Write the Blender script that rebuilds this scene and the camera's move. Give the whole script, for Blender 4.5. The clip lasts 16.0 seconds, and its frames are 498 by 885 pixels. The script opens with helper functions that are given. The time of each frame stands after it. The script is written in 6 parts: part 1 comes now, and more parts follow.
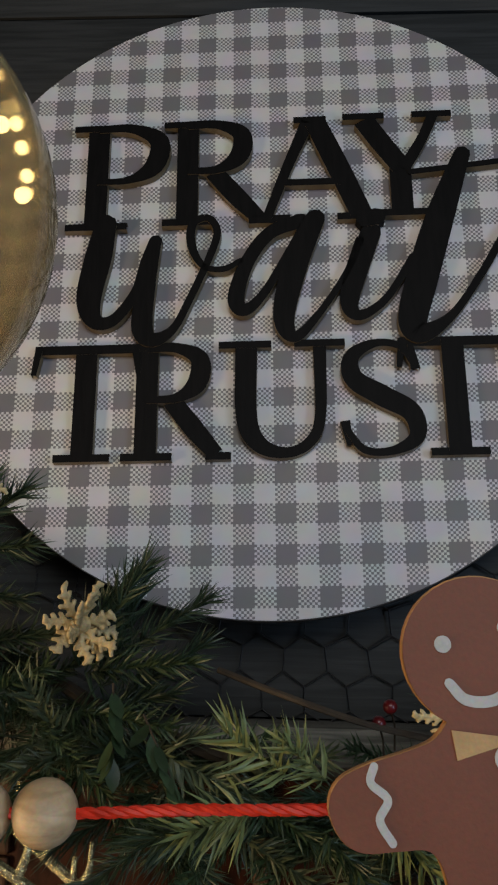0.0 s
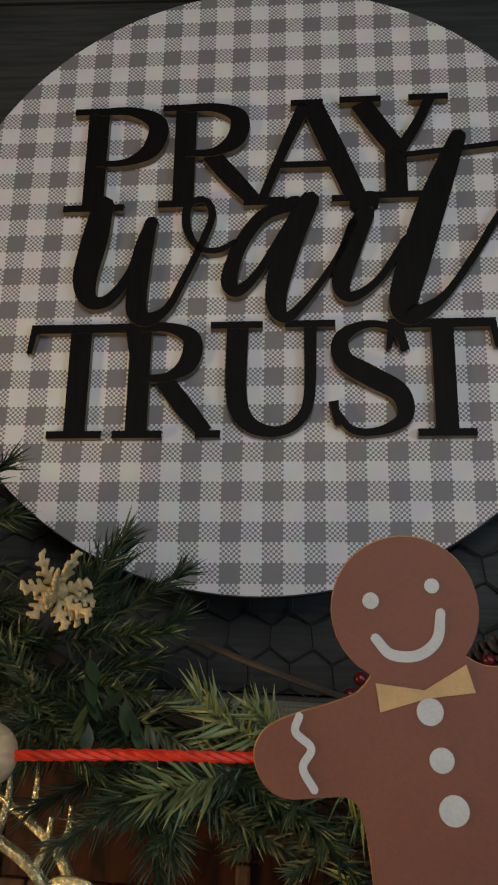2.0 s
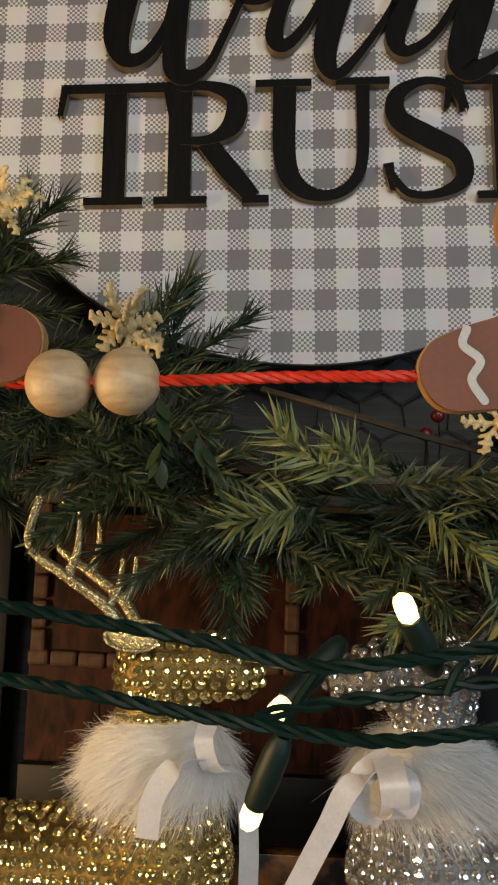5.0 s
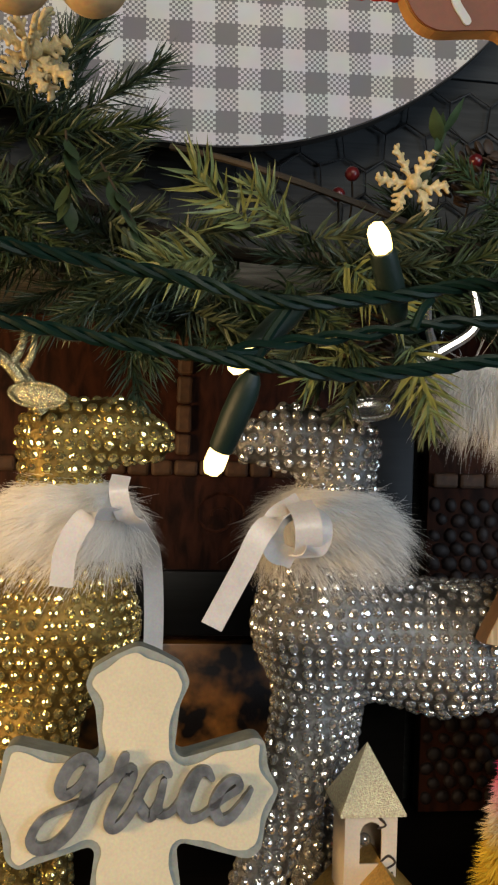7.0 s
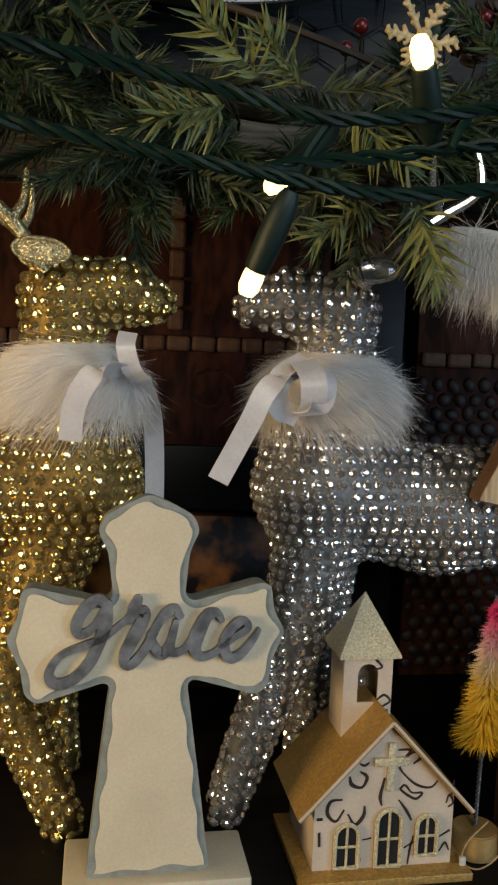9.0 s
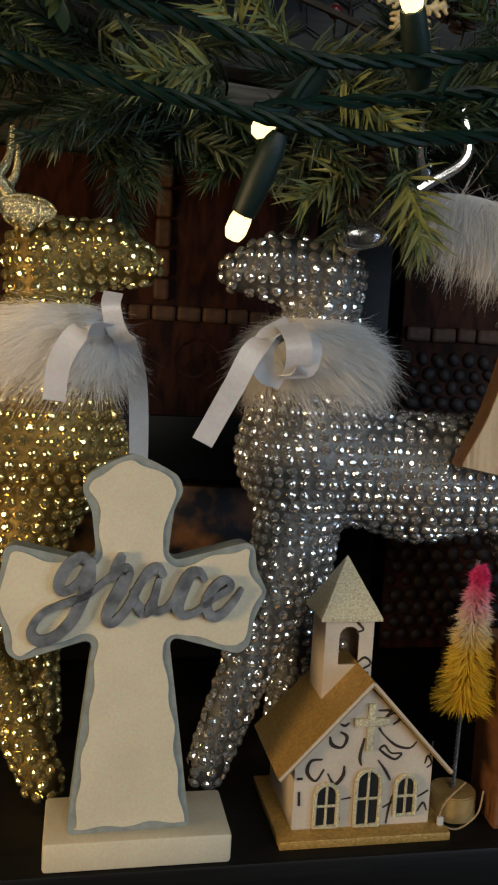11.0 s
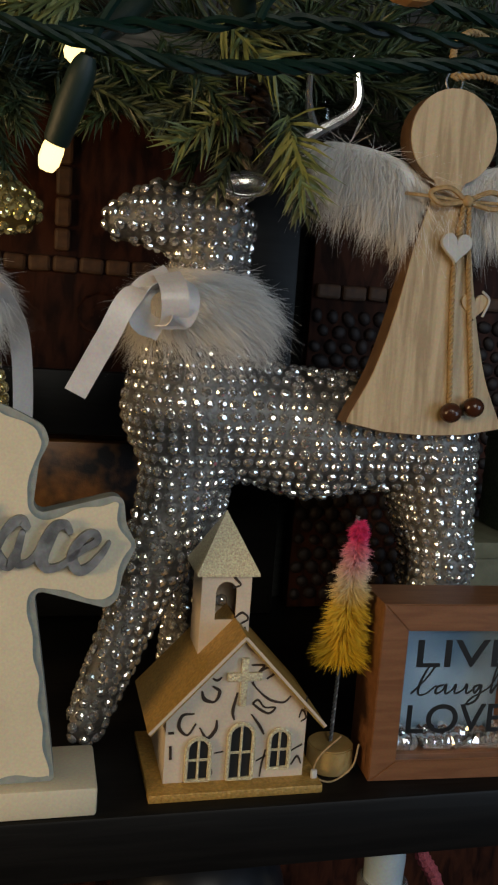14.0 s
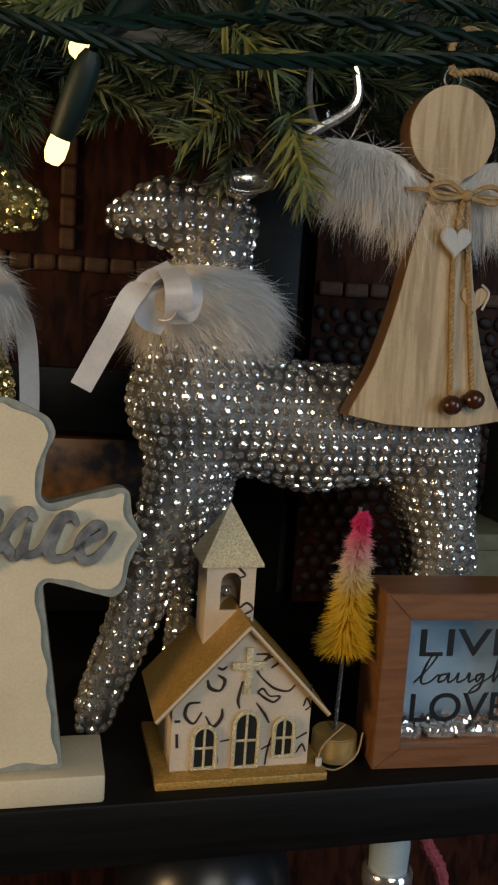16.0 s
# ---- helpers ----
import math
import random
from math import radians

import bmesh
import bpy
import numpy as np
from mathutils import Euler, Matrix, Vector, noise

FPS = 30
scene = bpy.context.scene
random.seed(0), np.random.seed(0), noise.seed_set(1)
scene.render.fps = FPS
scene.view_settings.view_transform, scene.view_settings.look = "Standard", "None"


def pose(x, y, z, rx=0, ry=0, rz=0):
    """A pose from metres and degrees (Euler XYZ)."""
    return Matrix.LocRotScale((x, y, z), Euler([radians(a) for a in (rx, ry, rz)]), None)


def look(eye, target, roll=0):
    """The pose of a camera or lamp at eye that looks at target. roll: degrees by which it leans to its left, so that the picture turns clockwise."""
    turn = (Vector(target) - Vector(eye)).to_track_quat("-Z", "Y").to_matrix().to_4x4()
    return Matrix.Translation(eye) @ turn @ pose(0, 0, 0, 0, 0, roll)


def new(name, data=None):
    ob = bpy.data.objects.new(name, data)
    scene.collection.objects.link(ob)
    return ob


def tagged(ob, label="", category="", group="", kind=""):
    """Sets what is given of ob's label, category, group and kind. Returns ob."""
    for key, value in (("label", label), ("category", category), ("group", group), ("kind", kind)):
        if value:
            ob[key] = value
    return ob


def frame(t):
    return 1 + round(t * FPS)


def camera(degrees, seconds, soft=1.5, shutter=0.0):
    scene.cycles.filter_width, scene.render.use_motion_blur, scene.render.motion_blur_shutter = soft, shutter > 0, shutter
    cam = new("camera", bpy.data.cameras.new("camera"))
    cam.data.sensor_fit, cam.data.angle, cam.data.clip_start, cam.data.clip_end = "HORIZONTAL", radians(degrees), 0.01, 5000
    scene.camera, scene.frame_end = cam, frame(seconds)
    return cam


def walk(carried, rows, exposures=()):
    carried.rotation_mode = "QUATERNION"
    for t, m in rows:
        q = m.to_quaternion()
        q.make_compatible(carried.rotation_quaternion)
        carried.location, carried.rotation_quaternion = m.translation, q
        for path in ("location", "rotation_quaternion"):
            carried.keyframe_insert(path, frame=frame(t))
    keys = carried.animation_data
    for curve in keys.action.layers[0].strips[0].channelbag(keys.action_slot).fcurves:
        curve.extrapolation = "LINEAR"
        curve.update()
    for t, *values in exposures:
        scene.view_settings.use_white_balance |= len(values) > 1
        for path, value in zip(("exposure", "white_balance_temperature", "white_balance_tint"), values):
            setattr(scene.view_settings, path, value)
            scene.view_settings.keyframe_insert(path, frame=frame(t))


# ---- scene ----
cam = camera(32.76, 16.0, soft=2.2)
PATH = [
    (0, (0.00652, -0.22539, 1.37576), (-0.10507, 1.70352, 1.89234), 1.53),
    (0.5, (0.01429, -0.22951, 1.36974), (-0.18488, 1.69241, 1.88604), 2.47),
    (1, (0.02000, -0.23349, 1.36984), (-0.18123, 1.69569, 1.85744), 3.13),
    (1.5, (0.02613, -0.23257, 1.36890), (-0.15716, 1.69774, 1.85908), 3.02),
    (2, (0.03029, -0.22838, 1.36697), (-0.14393, 1.70131, 1.86293), 2.74),
    (2.5, (0.02465, -0.22388, 1.34893), (-0.15146, 1.71689, 1.79879), 2.47),
    (3, (0.00987, -0.21020, 1.33045), (-0.15408, 1.74207, 1.73269), 2.26),
    (3.5, (0.00403, -0.19835, 1.32021), (-0.16154, 1.76156, 1.68264), 2.37),
    (3.7, (-0.00214, -0.20433, 1.31958), (-0.15861, 1.76161, 1.65215), 2.35),
    (5.8, (-0.02360, -0.19976, 1.26747), (-0.03307, 1.79787, 1.36430), 1.40),
    (6, (-0.03355, -0.18957, 1.25534), (0.03628, 1.80856, 1.30652), 1.73),
    (6.5, (-0.04351, -0.18053, 1.24514), (0.14970, 1.80993, 1.27211), 1.80),
    (7, (-0.04141, -0.19228, 1.23824), (0.22270, 1.79019, 1.24649), 1.90),
    (7.5, (-0.04894, -0.19373, 1.23503), (0.24282, 1.78452, 1.19743), 1.72),
    (8, (-0.05249, -0.19408, 1.22280), (0.29500, 1.77446, 1.15876), 1.82),
    (8.5, (-0.05846, -0.19832, 1.21798), (0.30617, 1.76425, 1.09403), 2.34),
    (9, (-0.05897, -0.19512, 1.21477), (0.29518, 1.76359, 1.01975), 2.41),
    (11.5, (-0.05887, -0.19749, 1.20288), (0.34335, 1.74733, 0.96651), 3.30),
    (12, (-0.04811, -0.19840, 1.20524), (0.36595, 1.74089, 0.94503), 3.44),
    (12.5, (-0.03835, -0.20039, 1.20174), (0.40516, 1.73292, 0.94560), 3.79),
    (13, (-0.03170, -0.20108, 1.19899), (0.43407, 1.72794, 0.95006), 3.93),
    (13.5, (-0.02554, -0.20018, 1.20170), (0.44921, 1.72352, 0.92968), 4.07),
    (14, (-0.02213, -0.19863, 1.19937), (0.46127, 1.71990, 0.90687), 4.16),
    (14.5, (-0.02347, -0.19980, 1.19615), (0.46527, 1.71962, 0.91877), 4.20),
    (15, (-0.02264, -0.20208, 1.20037), (0.45981, 1.71627, 0.90516), 4.15),
    (15.5, (-0.02443, -0.20375, 1.19965), (0.45282, 1.71564, 0.90273), 3.92),
    (16, (-0.02256, -0.20459, 1.19567), (0.44901, 1.71781, 0.90933), 3.74),
]
EXPOSURES = [
    (0.0, -0.54, 6000, 9), (2.0, -0.54, 6400, 9), (3.7, -0.38, 6800, 9), (5.8, 0.06, 6900, 9), (7.0, 0.10, 6800, 9), (7.5, -0.14, 6500, 8),
    (9.0, -0.34, 6150, 7), (11.5, -0.55, 6250, 7), (16.0, -0.63, 6550, 8),
]
walk(cam, [(t, look(eye, target, roll)) for t, eye, target, roll in PATH], EXPOSURES)

# ---- light ----
world = bpy.data.worlds.new("world")
scene.world = world
world.use_nodes = True
world.node_tree.nodes["Background"].inputs[0].default_value = (0.55, 0.6, 0.75, 1)
world.node_tree.nodes["Background"].inputs[1].default_value = 0.0


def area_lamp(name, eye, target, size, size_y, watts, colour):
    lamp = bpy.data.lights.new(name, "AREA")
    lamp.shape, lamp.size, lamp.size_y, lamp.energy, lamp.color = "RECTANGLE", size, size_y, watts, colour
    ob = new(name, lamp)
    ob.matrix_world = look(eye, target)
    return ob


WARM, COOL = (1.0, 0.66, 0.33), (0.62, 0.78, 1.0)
area_lamp("room_ceiling_light", (0.12, -1.5, 1.92), (0, 0.2, 1.25), 0.7, 0.7, 14.5, (1.0, 0.94, 0.84))
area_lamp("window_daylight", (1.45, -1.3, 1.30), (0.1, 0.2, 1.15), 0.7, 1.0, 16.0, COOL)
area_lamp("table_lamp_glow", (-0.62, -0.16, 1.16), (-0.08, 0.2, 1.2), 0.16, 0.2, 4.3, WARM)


# ---- materials ----
def material(name, colour, rough=0.6, metal=0.0, vary=0.25, scale=120.0, bump=0.15, fine=900.0, tint=None, coat=0.0, emit=0.0, spread=0.0, sheen=0.0):
    """A surface with mottling at two scales, fine relief, and some change from piece to piece."""
    m = bpy.data.materials.new(name)
    m.use_nodes = True
    nt = m.node_tree
    b = nt.nodes["Principled BSDF"]
    b.inputs["Roughness"].default_value, b.inputs["Metallic"].default_value = rough, metal
    b.inputs["Coat Weight"].default_value = coat
    b.inputs["Sheen Weight"].default_value = sheen
    tc = nt.nodes.new("ShaderNodeTexCoord")
    n1, n2 = nt.nodes.new("ShaderNodeTexNoise"), nt.nodes.new("ShaderNodeTexNoise")
    n1.inputs["Scale"].default_value, n2.inputs["Scale"].default_value = scale, fine
    n1.inputs["Detail"].default_value = n2.inputs["Detail"].default_value = 3
    for n in (n1, n2):
        nt.links.new(tc.outputs["Object"], n.inputs["Vector"])
    ramp = nt.nodes.new("ShaderNodeValToRGB")
    dark = [c * (1 - vary) for c in colour]
    light = tint or [min(1, c * (1 + vary)) for c in colour]
    ramp.color_ramp.elements[0].position, ramp.color_ramp.elements[1].position = 0.3, 0.7
    ramp.color_ramp.elements[0].color, ramp.color_ramp.elements[1].color = (*dark, 1), (*light, 1)
    nt.links.new(n1.outputs["Fac"], ramp.inputs["Fac"])
    out = ramp.outputs["Color"]
    mixed = nt.nodes.new("ShaderNodeMix")
    mixed.data_type, mixed.blend_type = "RGBA", "MULTIPLY"
    mixed.inputs["Factor"].default_value = 0.35
    nt.links.new(out, mixed.inputs["A"])
    nt.links.new(n2.outputs["Color"], mixed.inputs["B"])
    out = mixed.outputs["Result"]
    if spread:
        info, geo, add = nt.nodes.new("ShaderNodeObjectInfo"), nt.nodes.new("ShaderNodeNewGeometry"), nt.nodes.new("ShaderNodeMath")
        add.operation = "ADD"
        nt.links.new(info.outputs["Random"], add.inputs[0])
        nt.links.new(geo.outputs["Random Per Island"], add.inputs[1])
        rng, hsv = nt.nodes.new("ShaderNodeMapRange"), nt.nodes.new("ShaderNodeHueSaturation")
        rng.inputs["From Max"].default_value = 2.0
        rng.inputs["To Min"].default_value, rng.inputs["To Max"].default_value = 1 - spread, 1 + spread
        nt.links.new(add.outputs[0], rng.inputs["Value"])
        nt.links.new(rng.outputs["Result"], hsv.inputs["Value"])
        nt.links.new(out, hsv.inputs["Color"])
        out = hsv.outputs["Color"]
    nt.links.new(out, b.inputs["Base Color"])
    if bump:
        bp = nt.nodes.new("ShaderNodeBump")
        bp.inputs["Strength"].default_value, bp.inputs["Distance"].default_value = bump, 0.0008
        nt.links.new(n2.outputs["Fac"], bp.inputs["Height"])
        nt.links.new(bp.outputs["Normal"], b.inputs["Normal"])
    if emit:
        b.inputs["Emission Color"].default_value = (*colour, 1)
        b.inputs["Emission Strength"].default_value = emit
    return m


def grained(name, dark, light, rough=0.6, scale=(40, 40, 400), bump=0.25, coat=0.0, amount=5.0, spread=0.0):
    """Wood: streaks drawn out along one axis (a small scale is along the grain)."""
    m = material(name, light, rough, vary=0.0, bump=0.0, coat=coat, spread=spread)
    nt = m.node_tree
    b = nt.nodes["Principled BSDF"]
    tc, mp = nt.nodes.new("ShaderNodeTexCoord"), nt.nodes.new("ShaderNodeMapping")
    mp.inputs["Scale"].default_value = scale
    nt.links.new(tc.outputs["Object"], mp.inputs["Vector"])
    n = nt.nodes.new("ShaderNodeTexNoise")
    n.inputs["Scale"].default_value, n.inputs["Detail"].default_value, n.inputs["Distortion"].default_value = 1.0, amount, 0.6
    nt.links.new(mp.outputs["Vector"], n.inputs["Vector"])
    ramp = nt.nodes["Color Ramp"]
    ramp.color_ramp.elements[0].position, ramp.color_ramp.elements[1].position = 0.36, 0.62
    ramp.color_ramp.elements[0].color, ramp.color_ramp.elements[1].color = (*dark, 1), (*light, 1)
    nt.links.new(n.outputs["Fac"], ramp.inputs["Fac"])
    bp = nt.nodes.new("ShaderNodeBump")
    bp.inputs["Strength"].default_value, bp.inputs["Distance"].default_value = bump, 0.0006
    nt.links.new(n.outputs["Fac"], bp.inputs["Height"])
    nt.links.new(bp.outputs["Normal"], b.inputs["Normal"])
    return m


def glass(name, colour, rough=0.0, ior=1.45):
    m = material(name, colour, rough, vary=0.0, bump=0.0)
    b = m.node_tree.nodes["Principled BSDF"]
    b.inputs["Transmission Weight"].default_value, b.inputs["IOR"].default_value = 1.0, ior
    return m


def gingham(name, pitch, pitch_up):
    """Printed buffalo check: white and grey squares, and a fine dotted weave where the bands cross white."""
    m = bpy.data.materials.new(name)
    m.use_nodes = True
    nt = m.node_tree
    b = nt.nodes["Principled BSDF"]
    b.inputs["Roughness"].default_value = 0.55
    tc, sep = nt.nodes.new("ShaderNodeTexCoord"), nt.nodes.new("ShaderNodeSeparateXYZ")
    nt.links.new(tc.outputs["Object"], sep.inputs[0])

    def calc(op, a, c=None):
        n = nt.nodes.new("ShaderNodeMath")
        n.operation = op
        for slot, v in zip(n.inputs, (a, c)):
            if v is None:
                continue
            if isinstance(v, (int, float)):
                slot.default_value = v
            else:
                nt.links.new(v, slot)
        return n.outputs[0]

    def band(axis, shift, size):
        f = calc("FRACT", calc("ADD", calc("DIVIDE", sep.outputs[axis], size), shift + 100.0))
        return calc("LESS_THAN", f, 0.5)

    bx, bz = band("X", 0.25, pitch), band("Z", 0.25, pitch_up)
    wx, wz = band("X", 0.0, pitch / 8), band("Z", 0.0, pitch_up / 8)
    dots = calc("ABSOLUTE", calc("SUBTRACT", wx, wz))
    both = calc("MULTIPLY", calc("SUBTRACT", 1, bx), calc("SUBTRACT", 1, bz))
    one = calc("ABSOLUTE", calc("SUBTRACT", bx, bz))
    grey = calc("ADD", both, calc("MULTIPLY", one, dots))
    noise_n = nt.nodes.new("ShaderNodeTexNoise")
    noise_n.inputs["Scale"].default_value, noise_n.inputs["Detail"].default_value = 60, 6
    nt.links.new(tc.outputs["Object"], noise_n.inputs["Vector"])
    mix = nt.nodes.new("ShaderNodeMix")
    mix.data_type = "RGBA"
    nt.links.new(grey, mix.inputs["Factor"])
    mix.inputs["A"].default_value, mix.inputs["B"].default_value = (0.72, 0.70, 0.70, 1), (0.2, 0.19, 0.2, 1)
    mul = nt.nodes.new("ShaderNodeMix")
    mul.data_type, mul.blend_type = "RGBA", "MULTIPLY"
    mul.inputs["Factor"].default_value = 0.3
    nt.links.new(mix.outputs["Result"], mul.inputs["A"])
    nt.links.new(noise_n.outputs["Color"], mul.inputs["B"])
    nt.links.new(mul.outputs["Result"], b.inputs["Base Color"])
    return m


def coloured_by_height(name, stops, low, high, rough=0.7):
    m = material(name, (1, 1, 1), rough, vary=0.1, bump=0.0, spread=0.25)
    nt = m.node_tree
    tc, sep, rng = nt.nodes.new("ShaderNodeTexCoord"), nt.nodes.new("ShaderNodeSeparateXYZ"), nt.nodes.new("ShaderNodeMapRange")
    nt.links.new(tc.outputs["Object"], sep.inputs[0])
    rng.inputs["From Min"].default_value, rng.inputs["From Max"].default_value = low, high
    nt.links.new(sep.outputs["Z"], rng.inputs["Value"])
    ramp = nt.nodes["Color Ramp"]
    nt.links.new(rng.outputs["Result"], ramp.inputs["Fac"])
    while len(ramp.color_ramp.elements) < len(stops):
        ramp.color_ramp.elements.new(0.5)
    for e, (p, c) in zip(ramp.color_ramp.elements, stops):
        e.position, e.color = p, (*c, 1)
    return m


BLACK_WOOD = grained("black_painted_wood", (0.003, 0.003, 0.003), (0.006, 0.0058, 0.0056), 0.5, (20, 300, 300), 0.2)
BLACK_WOOD.node_tree.nodes["Principled BSDF"].inputs["Specular IOR Level"].default_value = 0.25
WALL_WOOD = grained("dark_grey_boards", (0.014, 0.016, 0.016), (0.034, 0.036, 0.036), 0.7, (14, 200, 260), 0.5)
GREY_WOOD = grained("weathered_grey_wood", (0.08, 0.078, 0.065), (0.22, 0.21, 0.18), 0.8, (25, 300, 300), 0.6)
RED_WOOD = grained("dark_red_carved_wood", (0.013, 0.004, 0.0022), (0.055, 0.017, 0.008), 0.6, (120, 60, 40), 0.5)
RED_WOOD.node_tree.nodes["Principled BSDF"].inputs["Specular IOR Level"].default_value = 0.12
BURL_WOOD = material("burl_wood", (0.03, 0.01, 0.003), 0.35, vary=0.9, scale=42, bump=0.2, tint=(0.32, 0.13, 0.026))
BURL_WOOD.node_tree.nodes["Color Ramp"].color_ramp.elements[0].position = 0.42
BURL_WOOD.node_tree.nodes["Color Ramp"].color_ramp.elements[1].position = 0.6
BLOCK_WOOD = material("small_wood_blocks", (0.075, 0.034, 0.014), 0.7, vary=0.35, scale=140, spread=0.35)
CHIP_WOOD = material("dark_wood_chips", (0.018, 0.009, 0.007), 0.65, vary=0.4, scale=160, spread=0.4)
WIRE = material("dark_wire", (0.035, 0.034, 0.034), 0.55, 0.6)
ROOM = material("room_paint", (0.09, 0.08, 0.07), 0.9, scale=6)
GINGHAM = gingham("grey_gingham_print", 0.0253, 0.0249)
SIGN_EDGE = material("dark_sign_edge", (0.05, 0.045, 0.04), 0.7)
LETTER = grained("black_stained_letters", (0.002, 0.002, 0.002), (0.0045, 0.004, 0.004), 0.6, (300, 300, 40), 0.3)
# tan of the cut sides, kept light to carry the letter edges' glints
CUT_EDGE_GLINT = material("bare_cut_edge_and_glint", (0.17, 0.13, 0.065), 0.45)
LETTER.node_tree.nodes["Principled BSDF"].inputs["Specular IOR Level"].default_value = 0.12
GINGER = material("gingerbread_paint", (0.20, 0.062, 0.029), 0.6, vary=0.08, scale=40, bump=0.1)
GINGER_EDGE = material("bare_board_edge", (0.5, 0.26, 0.09), 0.7)
ICING = material("white_paint", (0.58, 0.58, 0.56), 0.55, vary=0.08)
BOW_PAINT = material("tan_paint", (0.6, 0.38, 0.16), 0.6, vary=0.1)
BEAD_WOOD = grained("pale_bead_wood", (0.5, 0.34, 0.18), (0.72, 0.53, 0.31), 0.5, (60, 60, 260), 0.1)
RED_CORD = material("red_cord", (0.78, 0.035, 0.008), 0.55, vary=0.2, scale=400)
CABLE = material("green_cable", (0.002, 0.017, 0.011), 0.5, vary=0.2)
CABLE.node_tree.nodes["Principled BSDF"].inputs["Specular IOR Level"].default_value = 0.25
HUSK = material("green_lamp_holder", (0.0025, 0.017, 0.012), 0.55, vary=0.15)
BULB = material("lit_bulb", (1.0, 0.74, 0.3), 0.2, vary=0.0, bump=0, emit=3.6)
NEEDLE = material("dark_pine_needles", (0.036, 0.062, 0.032), 0.45, vary=0.3, spread=0.5)
NEEDLE_PALE = material("pale_pine_needles", (0.24, 0.29, 0.11), 0.45, vary=0.25, spread=0.4)
NEEDLE_GREY = material("grey_green_needles", (0.10, 0.13, 0.07), 0.45, vary=0.25, spread=0.4)
LEAF = material("green_leaves", (0.052, 0.088, 0.038), 0.45, vary=0.3, spread=0.3)
TWIG = material("brown_twig", (0.05, 0.035, 0.02), 0.8)
CONE = material("pine_cone_scales", (0.06, 0.035, 0.022), 0.6, vary=0.4, spread=0.4)
BERRY = material("red_berry", (0.10, 0.007, 0.009), 0.3)
FLAKE = material("cream_glitter_plastic", (0.74, 0.58, 0.29), 0.4, vary=0.25, scale=500, bump=0.6)
SILVER_SKIN = material("silver_mesh_skin", (0.19, 0.187, 0.18), 0.3, 0.7, scale=500, bump=0.8)
GOLD_SKIN = material("gold_mesh_skin", (0.22, 0.15, 0.045), 0.3, 0.75, scale=500, bump=0.8)
SILVER_GEM = material("silver_rhinestone", (0.94, 0.93, 0.90), 0.11, 0.86, vary=0.1, bump=0, spread=0.3)
GOLD_GEM = material("gold_rhinestone", (1.0, 0.80, 0.36), 0.10, 0.88, vary=0.1, bump=0, spread=0.3)
CHROME = material("chrome", (0.9, 0.9, 0.9), 0.16, 0.85, vary=0.0, bump=0)
GOLD_GLITTER = material("gold_glitter", (0.78, 0.64, 0.38), 0.25, 0.8, vary=0.5, scale=700, bump=1.0, fine=1100)
SILVER_GLITTER = material("champagne_glitter", (0.95, 0.74, 0.5), 0.35, 0.35, vary=0.35, scale=1200, bump=1.0, fine=1800)
FUR = material("white_fur", (0.95, 0.93, 0.89), 0.8, vary=0.04, bump=0, spread=0.15, sheen=0.3)
SATIN = material("white_satin", (0.74, 0.72, 0.72), 0.28, vary=0.05, bump=0.05, sheen=0.4)
CREAM = material("cream_paint", (0.70, 0.63, 0.46), 0.55, vary=0.06, scale=50, bump=0.1)
GREY_PAINT = material("grey_distressed_paint", (0.27, 0.30, 0.28), 0.65, vary=0.15, scale=200, bump=0.3)
GALVANISED = material("galvanised_metal", (0.23, 0.245, 0.265), 0.42, 0.6, vary=0.45, scale=160, bump=0.1)
PAPER = material("printed_cream_paper", (0.66, 0.56, 0.44), 0.75, vary=0.08, scale=70, bump=0.1)
INK = material("brown_ink", (0.035, 0.02, 0.012), 0.6)
KRAFT = material("gold_kraft_glitter", (0.52, 0.32, 0.085), 0.45, 0.3, vary=0.25, scale=700, bump=0.6)
OPENING_SHADE = material("painted_opening_shade", (0.01, 0.01, 0.01), 0.9)
BRISTLE = coloured_by_height("ombre_bristles", [(0.0, (0.93, 0.58, 0.015)), (0.4, (0.95, 0.66, 0.06)), (0.58, (0.95, 0.8, 0.55)), (0.72, (0.95, 0.5, 0.55)), (0.88, (0.95, 0.06, 0.26))], -0.004, 0.062)
POT_GOLD = material("gold_painted_wood", (0.42, 0.28, 0.1), 0.45, vary=0.15)
BOX_WOOD = grained("brown_frame_wood", (0.19, 0.08, 0.033), (0.255, 0.115, 0.05), 0.45, (40, 300, 300), 0.12)
# card coloured blue to stand in for the window's reflection in the pane
REFLECTION_CARD = material("card_with_painted_reflection", (0.22, 0.40, 0.60), 0.35, vary=0.3, scale=25, bump=0, tint=(0.45, 0.58, 0.68), coat=0.6)
TEXT_BLACK = material("black_print", (0.008, 0.008, 0.009), 0.5)
CRYSTAL = material("foil_backed_crystal", (0.90, 0.90, 0.90), 0.05, 0.85, vary=0.1, bump=0, spread=0.4)
PANE = glass("clear_glass", (1, 1, 1))
OAK = grained("light_oak", (0.43, 0.30, 0.15), (0.66, 0.50, 0.29), 0.5, (260, 260, 26), 0.15)
OAK_EDGE = material("dark_oak_edge", (0.14, 0.075, 0.032), 0.6)
TWINE = material("jute_twine", (0.45, 0.31, 0.15), 0.85, vary=0.25, scale=400, bump=0.5)
DARK_BEAD = material("dark_brown_bead", (0.06, 0.022, 0.012), 0.22, vary=0.2)
